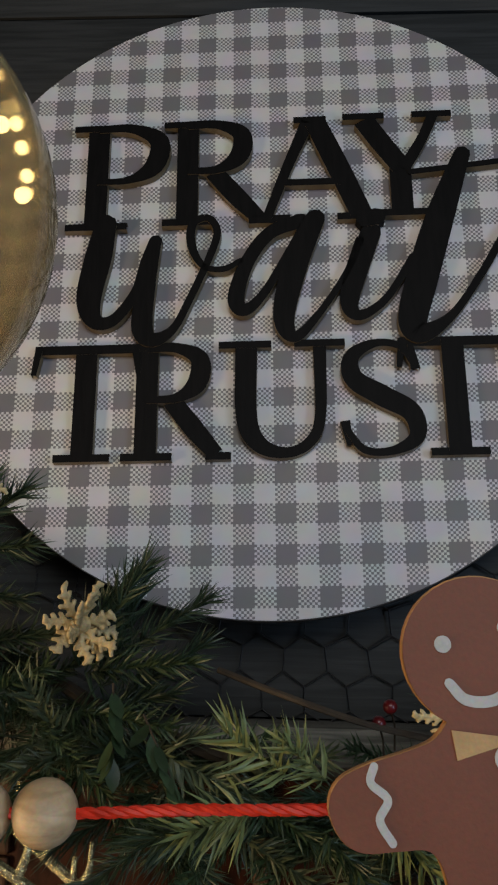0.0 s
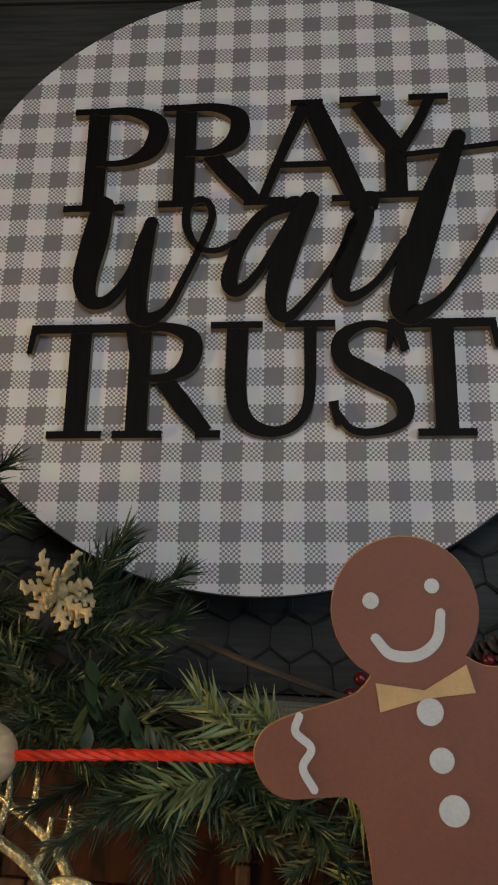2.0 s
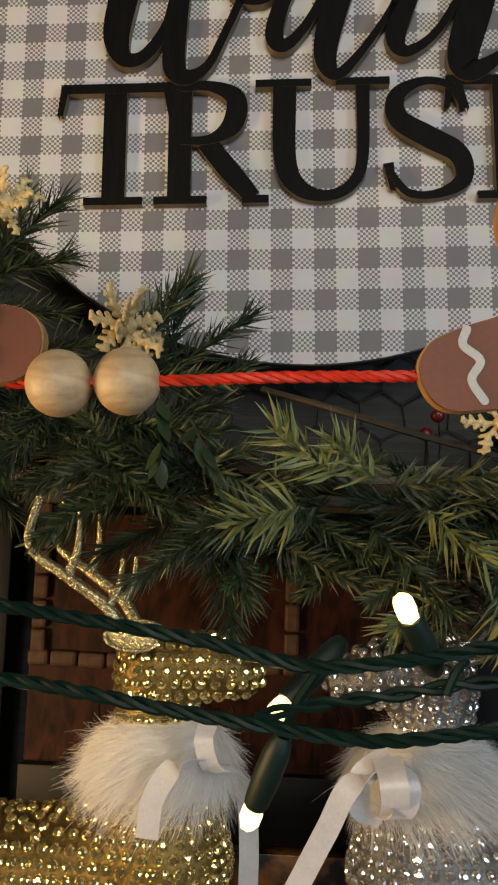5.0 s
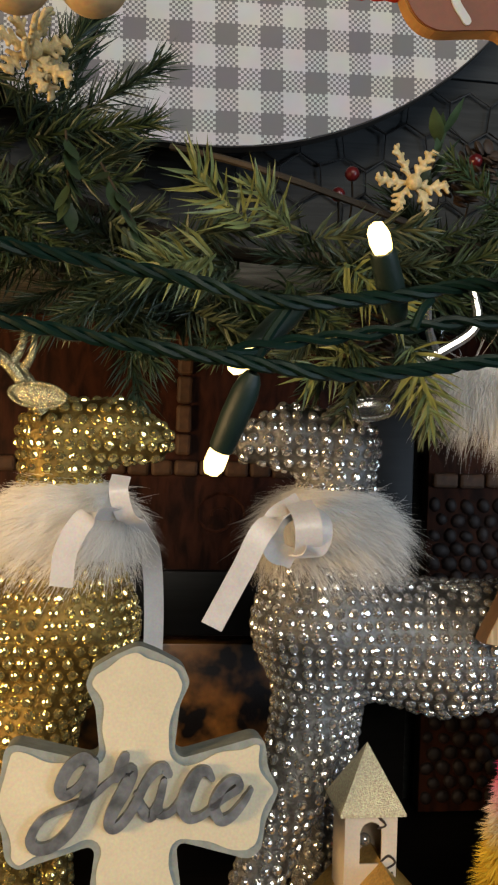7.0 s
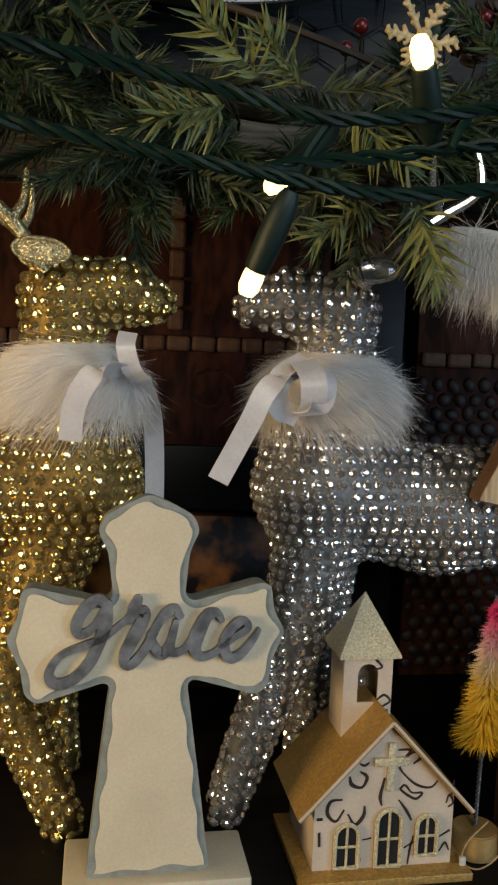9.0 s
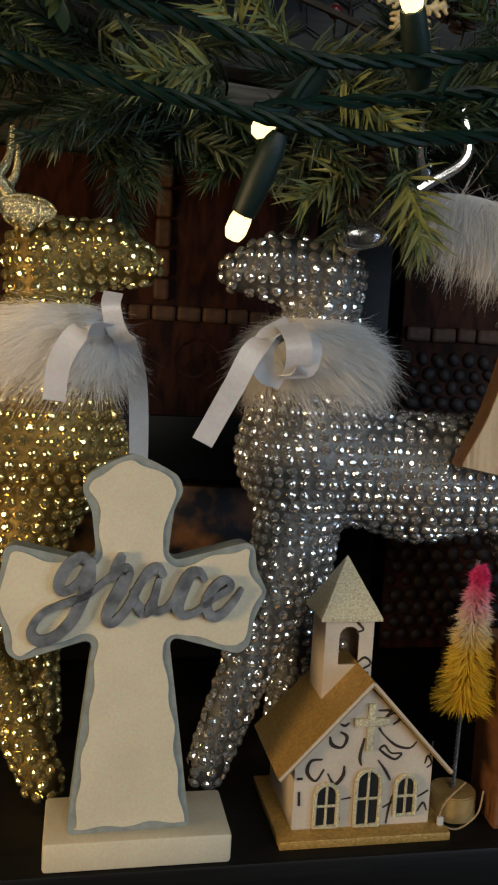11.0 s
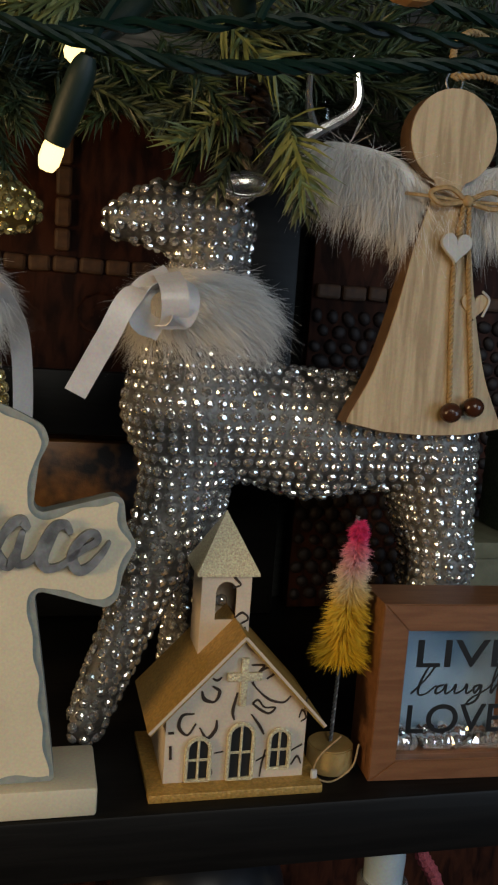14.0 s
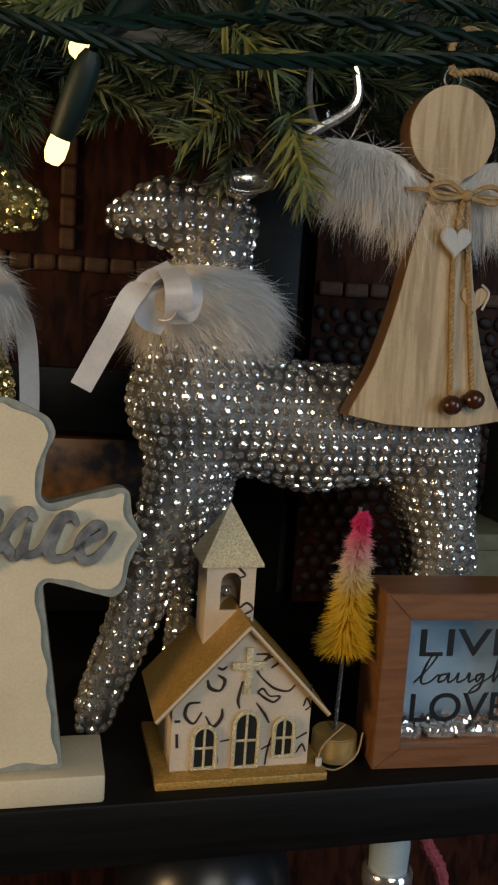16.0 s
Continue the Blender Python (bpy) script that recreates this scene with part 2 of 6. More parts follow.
# glow for the bauble's glints
GLINT_GLOW = material("glowing_glint", (1.0, 0.8, 0.42), 0.3, vary=0.0, bump=0, emit=6.0)
BALL_GLASS = glass("gold_tinted_glass", (1.0, 0.84, 0.52), 0.08, 1.25)
BALL_GLASS.node_tree.nodes["Principled BSDF"].inputs["Transmission Weight"].default_value = 0.88
GLOBE_GLAZE = material("dark_blue_glaze", (0.012, 0.014, 0.018), 0.3, vary=0.2, bump=0)
TINSEL = material("gold_tinsel", (0.85, 0.66, 0.3), 0.2, 0.9, vary=0.3, scale=300)
OLIVE = material("olive_box_card", (0.16, 0.16, 0.10), 0.7, vary=0.15)
GREEN_GLITTER = material("green_glitter", (0.10, 0.14, 0.08), 0.4, 0.4, vary=0.6, scale=900, bump=1.0)
BLUE_WHITE = material("pale_blue_plastic", (0.45, 0.55, 0.62), 0.3, vary=0.05, bump=0)
PINK = material("pink_chenille", (0.4, 0.08, 0.1), 0.9, vary=0.3, scale=500, bump=0.8)


# ---- building helpers ----
def thing(name, at, label, category, group="", kind="", turn=0.0):
    ob = new(name)
    ob.empty_display_size = 0.02
    ob.matrix_world = pose(*at, 0, 0, turn)
    return tagged(ob, label, category, group, kind)


def part(name, bm, mat, parent, label="", smooth=True, at=None, side=None):
    me = bpy.data.meshes.new(name)
    bm.to_mesh(me)
    bm.free()
    me.materials.append(mat)
    me.materials.append(side or mat)
    if smooth:
        me.polygons.foreach_set("use_smooth", [True] * len(me.polygons))
        me.set_sharp_from_angle(angle=radians(38))
    ob = new(name, me)
    ob.parent = parent
    if at is not None:
        ob.matrix_basis = at
    if label:
        ob["label"] = label
    return ob


def raw(name, verts, faces, mat, parent, label="", smooth=False):
    me = bpy.data.meshes.new(name)
    me.from_pydata(verts, [], faces)
    me.materials.append(mat)
    if smooth:
        me.polygons.foreach_set("use_smooth", [True] * len(me.polygons))
    ob = new(name, me)
    ob.parent = parent
    if label:
        ob["label"] = label
    return ob


def box(bm, lo, hi, bevel=0.0):
    made = bmesh.ops.create_cube(bm, size=1.0, matrix=Matrix.Translation([(a + b) / 2 for a, b in zip(lo, hi)]) @ Matrix.Diagonal([b - a for a, b in zip(lo, hi)] + [1]))
    if bevel:
        edges = list({e for v in made["verts"] for e in v.link_edges})
        bmesh.ops.bevel(bm, geom=edges, offset=bevel, segments=2, affect="EDGES", profile=0.5)
    return bm


def slab(lo, hi, bevel=0.0015):
    return box(bmesh.new(), lo, hi, bevel)


def ball(bm, at, r, u=20, v=14, squash=(1, 1, 1)):
    bmesh.ops.create_uvsphere(bm, u_segments=u, v_segments=v, radius=r, matrix=Matrix.Translation(at) @ Matrix.Diagonal((*squash, 1)))
    return bm


def smooth_line(pts, n=8):
    """Catmull-Rom through rows of numbers of any length."""
    p = np.array(pts, float)
    if len(p) < 3:
        return np.array([p[0] + (p[-1] - p[0]) * i / n for i in range(n + 1)])
    q = np.vstack([2 * p[0] - p[1], p, 2 * p[-1] - p[-2]])
    out = []
    for i in range(1, len(q) - 2):
        a, b, c, d = q[i - 1:i + 3]
        for k in range(n):
            t = k / n
            out.append(0.5 * (2 * b + (c - a) * t + (2 * a - 5 * b + 4 * c - d) * t * t + (3 * b - a - 3 * c + d) * t ** 3))
    out.append(p[-1])
    return np.array(out)


def tube(bm, pts, radii, seg=8, cap=True):
    pts = [Vector(p) for p in pts]
    if isinstance(radii, (int, float)):
        radii = [radii] * len(pts)
    side = None
    rings = []
    for i, p in enumerate(pts):
        d = (pts[min(i + 1, len(pts) - 1)] - pts[max(i - 1, 0)]).normalized()
        if side is None:
            side = d.orthogonal().normalized()
        side = (side - d * side.dot(d)).normalized()
        up = d.cross(side)
        rings.append([bm.verts.new(p + (side * math.cos(a) + up * math.sin(a)) * radii[i]) for a in (2 * math.pi * k / seg for k in range(seg))])
    for a, b in zip(rings, rings[1:]):
        for k in range(seg):
            bm.faces.new((a[k], a[(k + 1) % seg], b[(k + 1) % seg], b[k]))
    if cap:
        bm.faces.new(rings[0][::-1])
        bm.faces.new(rings[-1])
    return bm


def twisted(bm, pts, strands, r, pitch, wire, only=None):
    """Plies wound round a line."""
    line = smooth_line(pts, 14)
    seg = np.diff(line, axis=0)
    run = np.concatenate([[0], np.cumsum(np.linalg.norm(seg, axis=1))])
    total = max(3, int(run[-1] / pitch * 8))
    even = np.array([[np.interp(s, run, line[:, k]) for k in range(3)] for s in np.linspace(0, run[-1], total)])
    for k in range(strands):
        if only not in (None, k):
            continue
        out = []
        for i, p in enumerate(even):
            d = Vector(even[min(i + 1, total - 1)] - even[max(i - 1, 0)]).normalized()
            side = d.cross(Vector((0, 0.3, 1))).normalized()
            up = d.cross(side)
            a = 2 * math.pi * (i / 8 + k / strands)
            out.append(Vector(p) + (side * math.cos(a) + up * math.sin(a)) * r)
        tube(bm, out, wire, 6)
    return bm


def outline_plate(bm, pts, y0, y1, bevel=0.0):
    """A plate cut to an outline in x and z, its front at y0."""
    front = [bm.verts.new((x, y0, z)) for x, z in pts]
    back = [bm.verts.new((x, y1, z)) for x, z in pts]
    n = len(pts)
    f = bm.faces.new(front)
    bm.faces.new(back[::-1])
    for i in range(n):
        bm.faces.new((front[i], back[i], back[(i + 1) % n], front[(i + 1) % n]))
    bmesh.ops.recalc_face_normals(bm, faces=bm.faces)
    if bevel:
        bmesh.ops.bevel(bm, geom=list(f.edges), offset=bevel, segments=2, affect="EDGES")
    return bm


def brush_stroke(bm, rows, y0, y1, n=8, ends=True):
    """A pen stroke cut from board: rows of x, z, width."""
    line = smooth_line(rows, n)
    left, right = [], []
    for i, (x, z, w) in enumerate(line):
        d = line[min(i + 1, len(line) - 1)][:2] - line[max(i - 1, 0)][:2]
        d = d / (np.linalg.norm(d) + 1e-9)
        left.append((x - d[1] * w / 2, z + d[0] * w / 2))
        right.append((x + d[1] * w / 2, z - d[0] * w / 2))
    if ends:
        for pts, k in ((0, 0), (1, -1)):
            x, z, w = line[k]
            o = line[1] if k == 0 else line[-2]
            d = np.array([x - o[0], z - o[1]])
            d = d / (np.linalg.norm(d) + 1e-9)
            arc = []
            for a in (-50, 0, 50):
                c, s = math.cos(radians(a)), math.sin(radians(a))
                arc.append((x + (d[0] * c - d[1] * s) * w / 2, z + (d[0] * s + d[1] * c) * w / 2))
            if k == 0:
                head = arc[::-1]
            else:
                tail = arc[::-1]
    vf = lambda pts, y: [bm.verts.new((x, y, z)) for x, z in pts]
    lf, rf, lb, rb = vf(left, y0), vf(right, y0), vf(left, y1), vf(right, y1)
    for i in range(len(line) - 1):
        bm.faces.new((lf[i], lf[i + 1], rf[i + 1], rf[i]))
        bm.faces.new((lb[i], lb[i + 1], lf[i + 1], lf[i])).material_index = 1
        bm.faces.new((rf[i], rf[i + 1], rb[i + 1], rb[i])).material_index = 1
    if ends:
        hf, hb, tf, tb = vf(head, y0), vf(head, y1), vf(tail, y0), vf(tail, y1)
        for fr, bk in (([lf[0], rf[0]], [lb[0], rb[0]]),):
            loop, lo2 = [rf[0], *hf, lf[0]], [rb[0], *hb, lb[0]]
            bm.faces.new(loop)
            for a, b, c, d in zip(loop, loop[1:], lo2[1:], lo2):
                bm.faces.new((a, b, c, d))
        loop, lo2 = [lf[-1], *tf, rf[-1]], [lb[-1], *tb, rb[-1]]
        bm.faces.new(loop)
        for a, b, c, d in zip(loop, loop[1:], lo2[1:], lo2):
            bm.faces.new((a, b, c, d))
    bmesh.ops.recalc_face_normals(bm, faces=bm.faces)
    return bm


def text_mesh(body, size, depth):
    cu = bpy.data.curves.new(body, "FONT")
    cu.body, cu.size, cu.extrude, cu.align_x = body, size, depth, "LEFT"
    cu.offset = size * 0.008
    ob = new("lettering", cu)
    me = bpy.data.meshes.new_from_object(ob)
    bpy.data.objects.remove(ob)
    bm = bmesh.new()
    bm.from_mesh(me)
    return bm


def surface_nets(field, lo, hi, step):
    """A mesh on the zero level of a distance field."""
    axes = [np.arange(a, b + step, step) for a, b in zip(lo, hi)]
    g = np.stack(np.meshgrid(*axes, indexing="ij"), -1)
    d = field(g.reshape(-1, 3)).reshape(g.shape[:3])
    s = d < 0
    shape = np.array(s.shape) - 1
    acc, cnt = np.zeros((*shape, 3)), np.zeros(tuple(shape))
    corner = [(i, j, k) for i in (0, 1) for j in (0, 1) for k in (0, 1)]
    cut = lambda a, o: a[o[0]:o[0] + shape[0], o[1]:o[1] + shape[1], o[2]:o[2] + shape[2]]
    for a in corner:
        for ax in range(3):
            if a[ax]:
                continue
            b = list(a)
            b[ax] = 1
            da, db = cut(d, a), cut(d, b)
            cross = (da < 0) != (db < 0)
            t = np.where(cross, da / np.where(cross, da - db, 1), 0)
            p = np.zeros((*shape, 3)) + a
            p[..., ax] += t
            acc += p * cross[..., None]
            cnt += cross
    used = cnt > 0
    index = -np.ones(tuple(shape), int)
    index[used] = np.arange(used.sum())
    cells = np.argwhere(used)
    verts = (acc[used] / cnt[used][:, None] + cells) * step + [a[0] for a in axes]
    faces = []
    for ax in range(3):
        b, c = (ax + 1) % 3, (ax + 2) % 3
        nxt = np.roll(s, -1, axis=ax)
        diff = s != nxt
        for i in np.argwhere(diff):
            if i[ax] >= shape[ax] or min(i[b], i[c]) < 1 or i[b] >= shape[b] or i[c] >= shape[c]:
                continue
            q = []
            for db, dc in ((-1, -1), (0, -1), (0, 0), (-1, 0)):
                j = i.copy()
                j[b] += db
                j[c] += dc
                q.append(int(index[tuple(j)]))
            if min(q) < 0:
                continue
            faces.append(q if s[tuple(i)] else q[::-1])
    return verts, faces


def capsule_field(caps, blend):
    """Rounded limbs (a, b, radius at a, radius at b) melted into one body."""
    def field(p):
        total = np.zeros(len(p))
        for a, b, ra, rb in caps:
            a, b = np.array(a), np.array(b)
            ab = b - a
            t = np.clip(((p - a) @ ab) / (ab @ ab), 0, 1)
            dist = np.linalg.norm(p - (a + t[:, None] * ab), axis=1) - (ra + (rb - ra) * t)
            total += np.exp(-dist / blend)
        return -blend * np.log(total + 1e-30)
    return field


def tufts(rng, n, place, length, width, droop, mat, name, parent, label=""):
    """Many fine hairs, each a narrow bent blade. place(rng) gives a root and a direction."""
    verts, faces = [], []
    for _ in range(n):
        root, d = place(rng)
        d = d / (np.linalg.norm(d) + 1e-9)
        ln = length * rng.uniform(0.5, 1.25)
        side = np.cross(d, rng.normal(size=3))
        side = side / (np.linalg.norm(side) + 1e-9) * width / 2
        wig = rng.normal(size=3) * 0.22
        k = len(verts)
        for i, f in enumerate((0.0, 0.4, 0.75)):
            c = root + d * ln * f + (wig * f * f + np.array([0, 0, -droop]) * f * f) * ln
            verts += [tuple(c - side * (1 - f * 0.6)), tuple(c + side * (1 - f * 0.6))]
        verts.append(tuple(root + d * ln + (wig + np.array([0, 0, -droop])) * ln))
        faces += [(k, k + 1, k + 3, k + 2), (k + 2, k + 3, k + 5, k + 4), (k + 4, k + 5, k + 6)]
    ob = raw(name, verts, faces, mat, parent, label)
    ob["kind"] = "stuff"
    return ob


# ---- structure ----
def structure(name, bm, mat, label, category):
    ob = part(name, bm, mat, None, "", smooth=False)
    return tagged(ob, label, category, kind="structure")


structure("wall_north", slab((-1.6, 0.375, 0.0), (1.8, 0.45, 2.5), 0), WALL_WOOD, "dark wall behind the shelving", "wall")
structure("wall_south", slab((-1.6, -2.3, 0.0), (1.8, -2.2, 2.5), 0), ROOM, "plain dim painted room wall", "wall")
structure("wall_west", slab((-1.7, -2.3, 0.0), (-1.6, 0.45, 2.5), 0), ROOM, "plain dim painted room wall", "wall")
structure("wall_east", slab((1.8, -2.3, 0.0), (1.9, 0.45, 2.5), 0), ROOM, "plain dim painted room wall", "wall")
structure("floor", slab((-1.7, -2.3, -0.1), (1.9, 0.45, 0.0), 0), grained("floor_boards", (0.07, 0.035, 0.018), (0.13, 0.07, 0.035), 0.5, (4, 40, 40)), "brown wooden floor", "floor")
structure("ceiling", slab((-1.7, -2.3, 2.5), (1.9, 0.45, 2.6), 0), ROOM, "plain dim ceiling", "ceiling")

SHELF_Z = 1.0
shelving = thing("shelf_unit", (0.1, 0.23, 0.0), "black painted wooden shelf unit against the wall", "shelf")


def shelf_board(name, lo, hi, mat=BLACK_WOOD, label="", bevel=0.0015):
    o = shelving.location
    return part(name, slab([a - b for a, b in zip(lo, o)], [a - b for a, b in zip(hi, o)], bevel), mat, shelving, label)


shelf_board("shelf", (-0.55, 0.112, 0.972), (0.75, 0.372, SHELF_Z))
shelf_board("shelf", (-0.55, 0.112, 0.72), (0.75, 0.372, 0.745))
shelf_board("shelf", (-0.55, 0.112, 0.02), (0.75, 0.372, 0.06))
shelf_board("back_panel", (-0.55, 0.352, 0.061), (0.75, 0.371, 0.719), RED_WOOD, "dark red wooden back", 0)
shelf_board("back_panel", (-0.55, 0.352, 0.746), (0.75, 0.371, 0.971), RED_WOOD, "dark red wooden back", 0)
shelf_board("side_panel", (-0.58, 0.11, 0.0), (-0.552, 0.372, 1.32))
shelf_board("side_panel", (0.752, 0.11, 0.0), (0.78, 0.372, 1.32))
shelf_board("top_board", (-0.58, 0.262, 1.322), (0.78, 0.372, 1.346), GREY_WOOD, "weathered grey wooden ledge", 0.002)

# the board behind the round sign, with netting stretched over it
board = thing("wire_board", (0.0, 0.33, 1.347), "dark grey plank board covered with chicken wire", "wall board")
for i in range(6):
    part("plank", slab((-0.6, -0.003 + 0.0012 * (i % 2), i * 0.131), (0.78, 0.02, i * 0.131 + 0.1295), 0.001), WALL_WOOD, board, at=pose(0, 0, 0))


def netting():
    bm = bmesh.new()
    a = 0.0155
    w, h = a * math.sqrt(3), a * 1.5
    seen = set()
    rng = random.Random(5)
    jit = {}

    def spot(x, z):
        k = (round(x, 4), round(z, 4))
        if k not in jit:
            jit[k] = Vector((x + rng.uniform(-0.0015, 0.0015), -0.0065 + rng.uniform(-0.001, 0.001), z + rng.uniform(-0.0015, 0.0015)))
        return k
    for row in range(0, 5):
        for col in range(-12, 14):
            cx, cz = col * w + (row % 2) * w / 2, 0.012 + row * h
            pts = [spot(cx + a * math.cos(radians(60 * k + 30)), cz + a * math.sin(radians(60 * k + 30))) for k in range(6)]
            for p, q in zip(pts, pts[1:] + pts[:1]):
                key = tuple(sorted((p, q)))
                if key not in seen:
                    seen.add(key)
                    tube(bm, [jit[p], jit[q]], 0.00055, 5)
    return bm


part("chicken_wire", netting(), WIRE, board, "dark hexagonal wire netting")

# carved screen at the back of the deer shelf
screen = thing("carved_screen", (0.0, 0.345, SHELF_Z + 0.001), "dark red carved wooden screen with rows of small blocks", "screen")
for x0, x1 in ((-0.50, -0.205), (-0.18, 0.088), (0.15, 0.42), (0.45, 0.72)):
    part("panel", slab((x0, 0.0, 0.0), (x1, 0.012, 0.315), 0.001), RED_WOOD, screen)
for x0, x1 in ((0.098, 0.136), (-0.202, -0.192)):
    part("post", slab((x0, -0.012, 0.0), (x1, 0.014, 0.318), 0.0015), BLACK_WOOD, screen, "black upright post")
part("rail", slab((-0.18, -0.01, 0.118), (0.09, -0.0005, 0.158), 0.001), BLACK_WOOD, screen, "black cross rail")
part("burl_panel", slab((-0.18, -0.014, 0.03), (0.09, -0.0005, 0.114), 0.001), BURL_WOOD, screen, "orange brown burl wood panel")
part("rail", slab((-0.18, -0.012, 0.0), (0.09, -0.0005, 0.028), 0.001), BLACK_WOOD, screen)


def block_mesh(w, h, d):
    bm = bmesh.new()
    box(bm, (-w / 2, -d, -h / 2), (w / 2, 0, h / 2), min(w, h) * 0.22)
    me = bpy.data.meshes.new("block")
    bm.to_mesh(me)
    bm.free()
    me.materials.append(BLOCK_WOOD)
    return me


BLOCKS = [block_mesh(w, 0.0098, 0.006) for w in (0.0135, 0.015, 0.0172)]


def block_row(x0, x1, z, rng, upright=False):
    s = x0
    while s < x1:
        me = rng.choice(BLOCKS)
        w = max(v.co.x for v in me.vertices) * 2
        ob = new("block", me)
        ob.parent = screen
        ob.matrix_basis = pose(z, 0.001, s + w / 2, 0, 90, 0) if upright else pose(s + w / 2, 0.001, z + rng.uniform(-0.0006, 0.0006), 0, rng.uniform(-3, 3), 0)
        s += w + 0.001


R = random.Random(3)
block_row(-0.18, 0.09, 0.222, R)
block_row(0.152, 0.42, 0.219, R)
block_row(-0.50, -0.21, 0.222, R)
block_row(0.225, 0.31, -0.174, R, True)
block_row(0.23, 0.31, -0.012, R, True)


def chip_field(x0, x1, z0, z1, rng):
    """Rounded wood chips set close together in the panel."""
    lump = bmesh.new()
    ball(lump, (0, 0, 0), 1.0, 8, 5)
    lv, lf = [v.co.copy() for v in lump.verts], [[v.index for v in f.verts] for f in lump.faces]
    lump.free()
    verts, faces = [], []
    z, row = z0, 0
    while z < z1:
        x = x0 + (row % 2) * 0.005
        while x < x1:
            r = rng.uniform(0.0042, 0.0058)
            m = pose(x, 0.0, z + rng.uniform(-0.001, 0.001), 0, rng.uniform(0, 90), 0) @ Matrix.Diagonal((r * rng.uniform(0.9, 1.25), r * 0.55, r * rng.uniform(0.8, 1.0), 1))
            k = len(verts)
            verts += [tuple(m @ v) for v in lv]
            faces += [[k + q for q in f] for f in lf]
            x += 0.0112
        z += 0.0096
        row += 1
    return verts, faces


raw("wood_chips", *chip_field(0.155, 0.415, 0.01, 0.21, R), CHIP_WOOD, screen, "rounded dark wood chips", smooth=True)["kind"] = "stuff"


def scroll(s):
    bm = bmesh.new()
    tube(bm, [(s * (0.004 + 0.0009 * k) * math.cos(0.6 * k), 0.0, (0.003 + 0.0009 * k) * math.sin(0.6 * k)) for k in range(18)], 0.0014, 6)
    return bm


for cx, cz, s in ((-0.06, 0.19, 1), (0.012, 0.192, -1), (-0.12, 0.19, -1)):
    part("carving", scroll(s), RED_WOOD, screen, "raised carved scroll", at=pose(cx, 0.0008, cz))

# ---- round sign ----
SIGN_R = 0.2225
SIGN = (-0.0125, 0.2835, 1.6245)
sign = thing("round_sign", SIGN, "round grey and white gingham wooden sign with black raised words", "sign")
sign.matrix_world = pose(*SIGN, -2.75, -1.9, 0)


def disc(r, y0, y1, xc, zc, n=128):
    return outline_plate(bmesh.new(), [(xc + r * math.cos(2 * math.pi * k / n), zc + r * math.sin(2 * math.pi * k / n)) for k in range(n)], y0, y1)


# the print is centred on one white square
part("face", disc(SIGN_R - 0.0006, -0.0005, 0.004, -0.0207, 0.1712), GINGHAM, sign, "grey and white gingham print", at=pose(0.0207, 0, -0.1712))
part("backing", disc(SIGN_R, 0.0005, 0.0085, 0.0, 0.0), SIGN_EDGE, sign, "dark wooden edge")

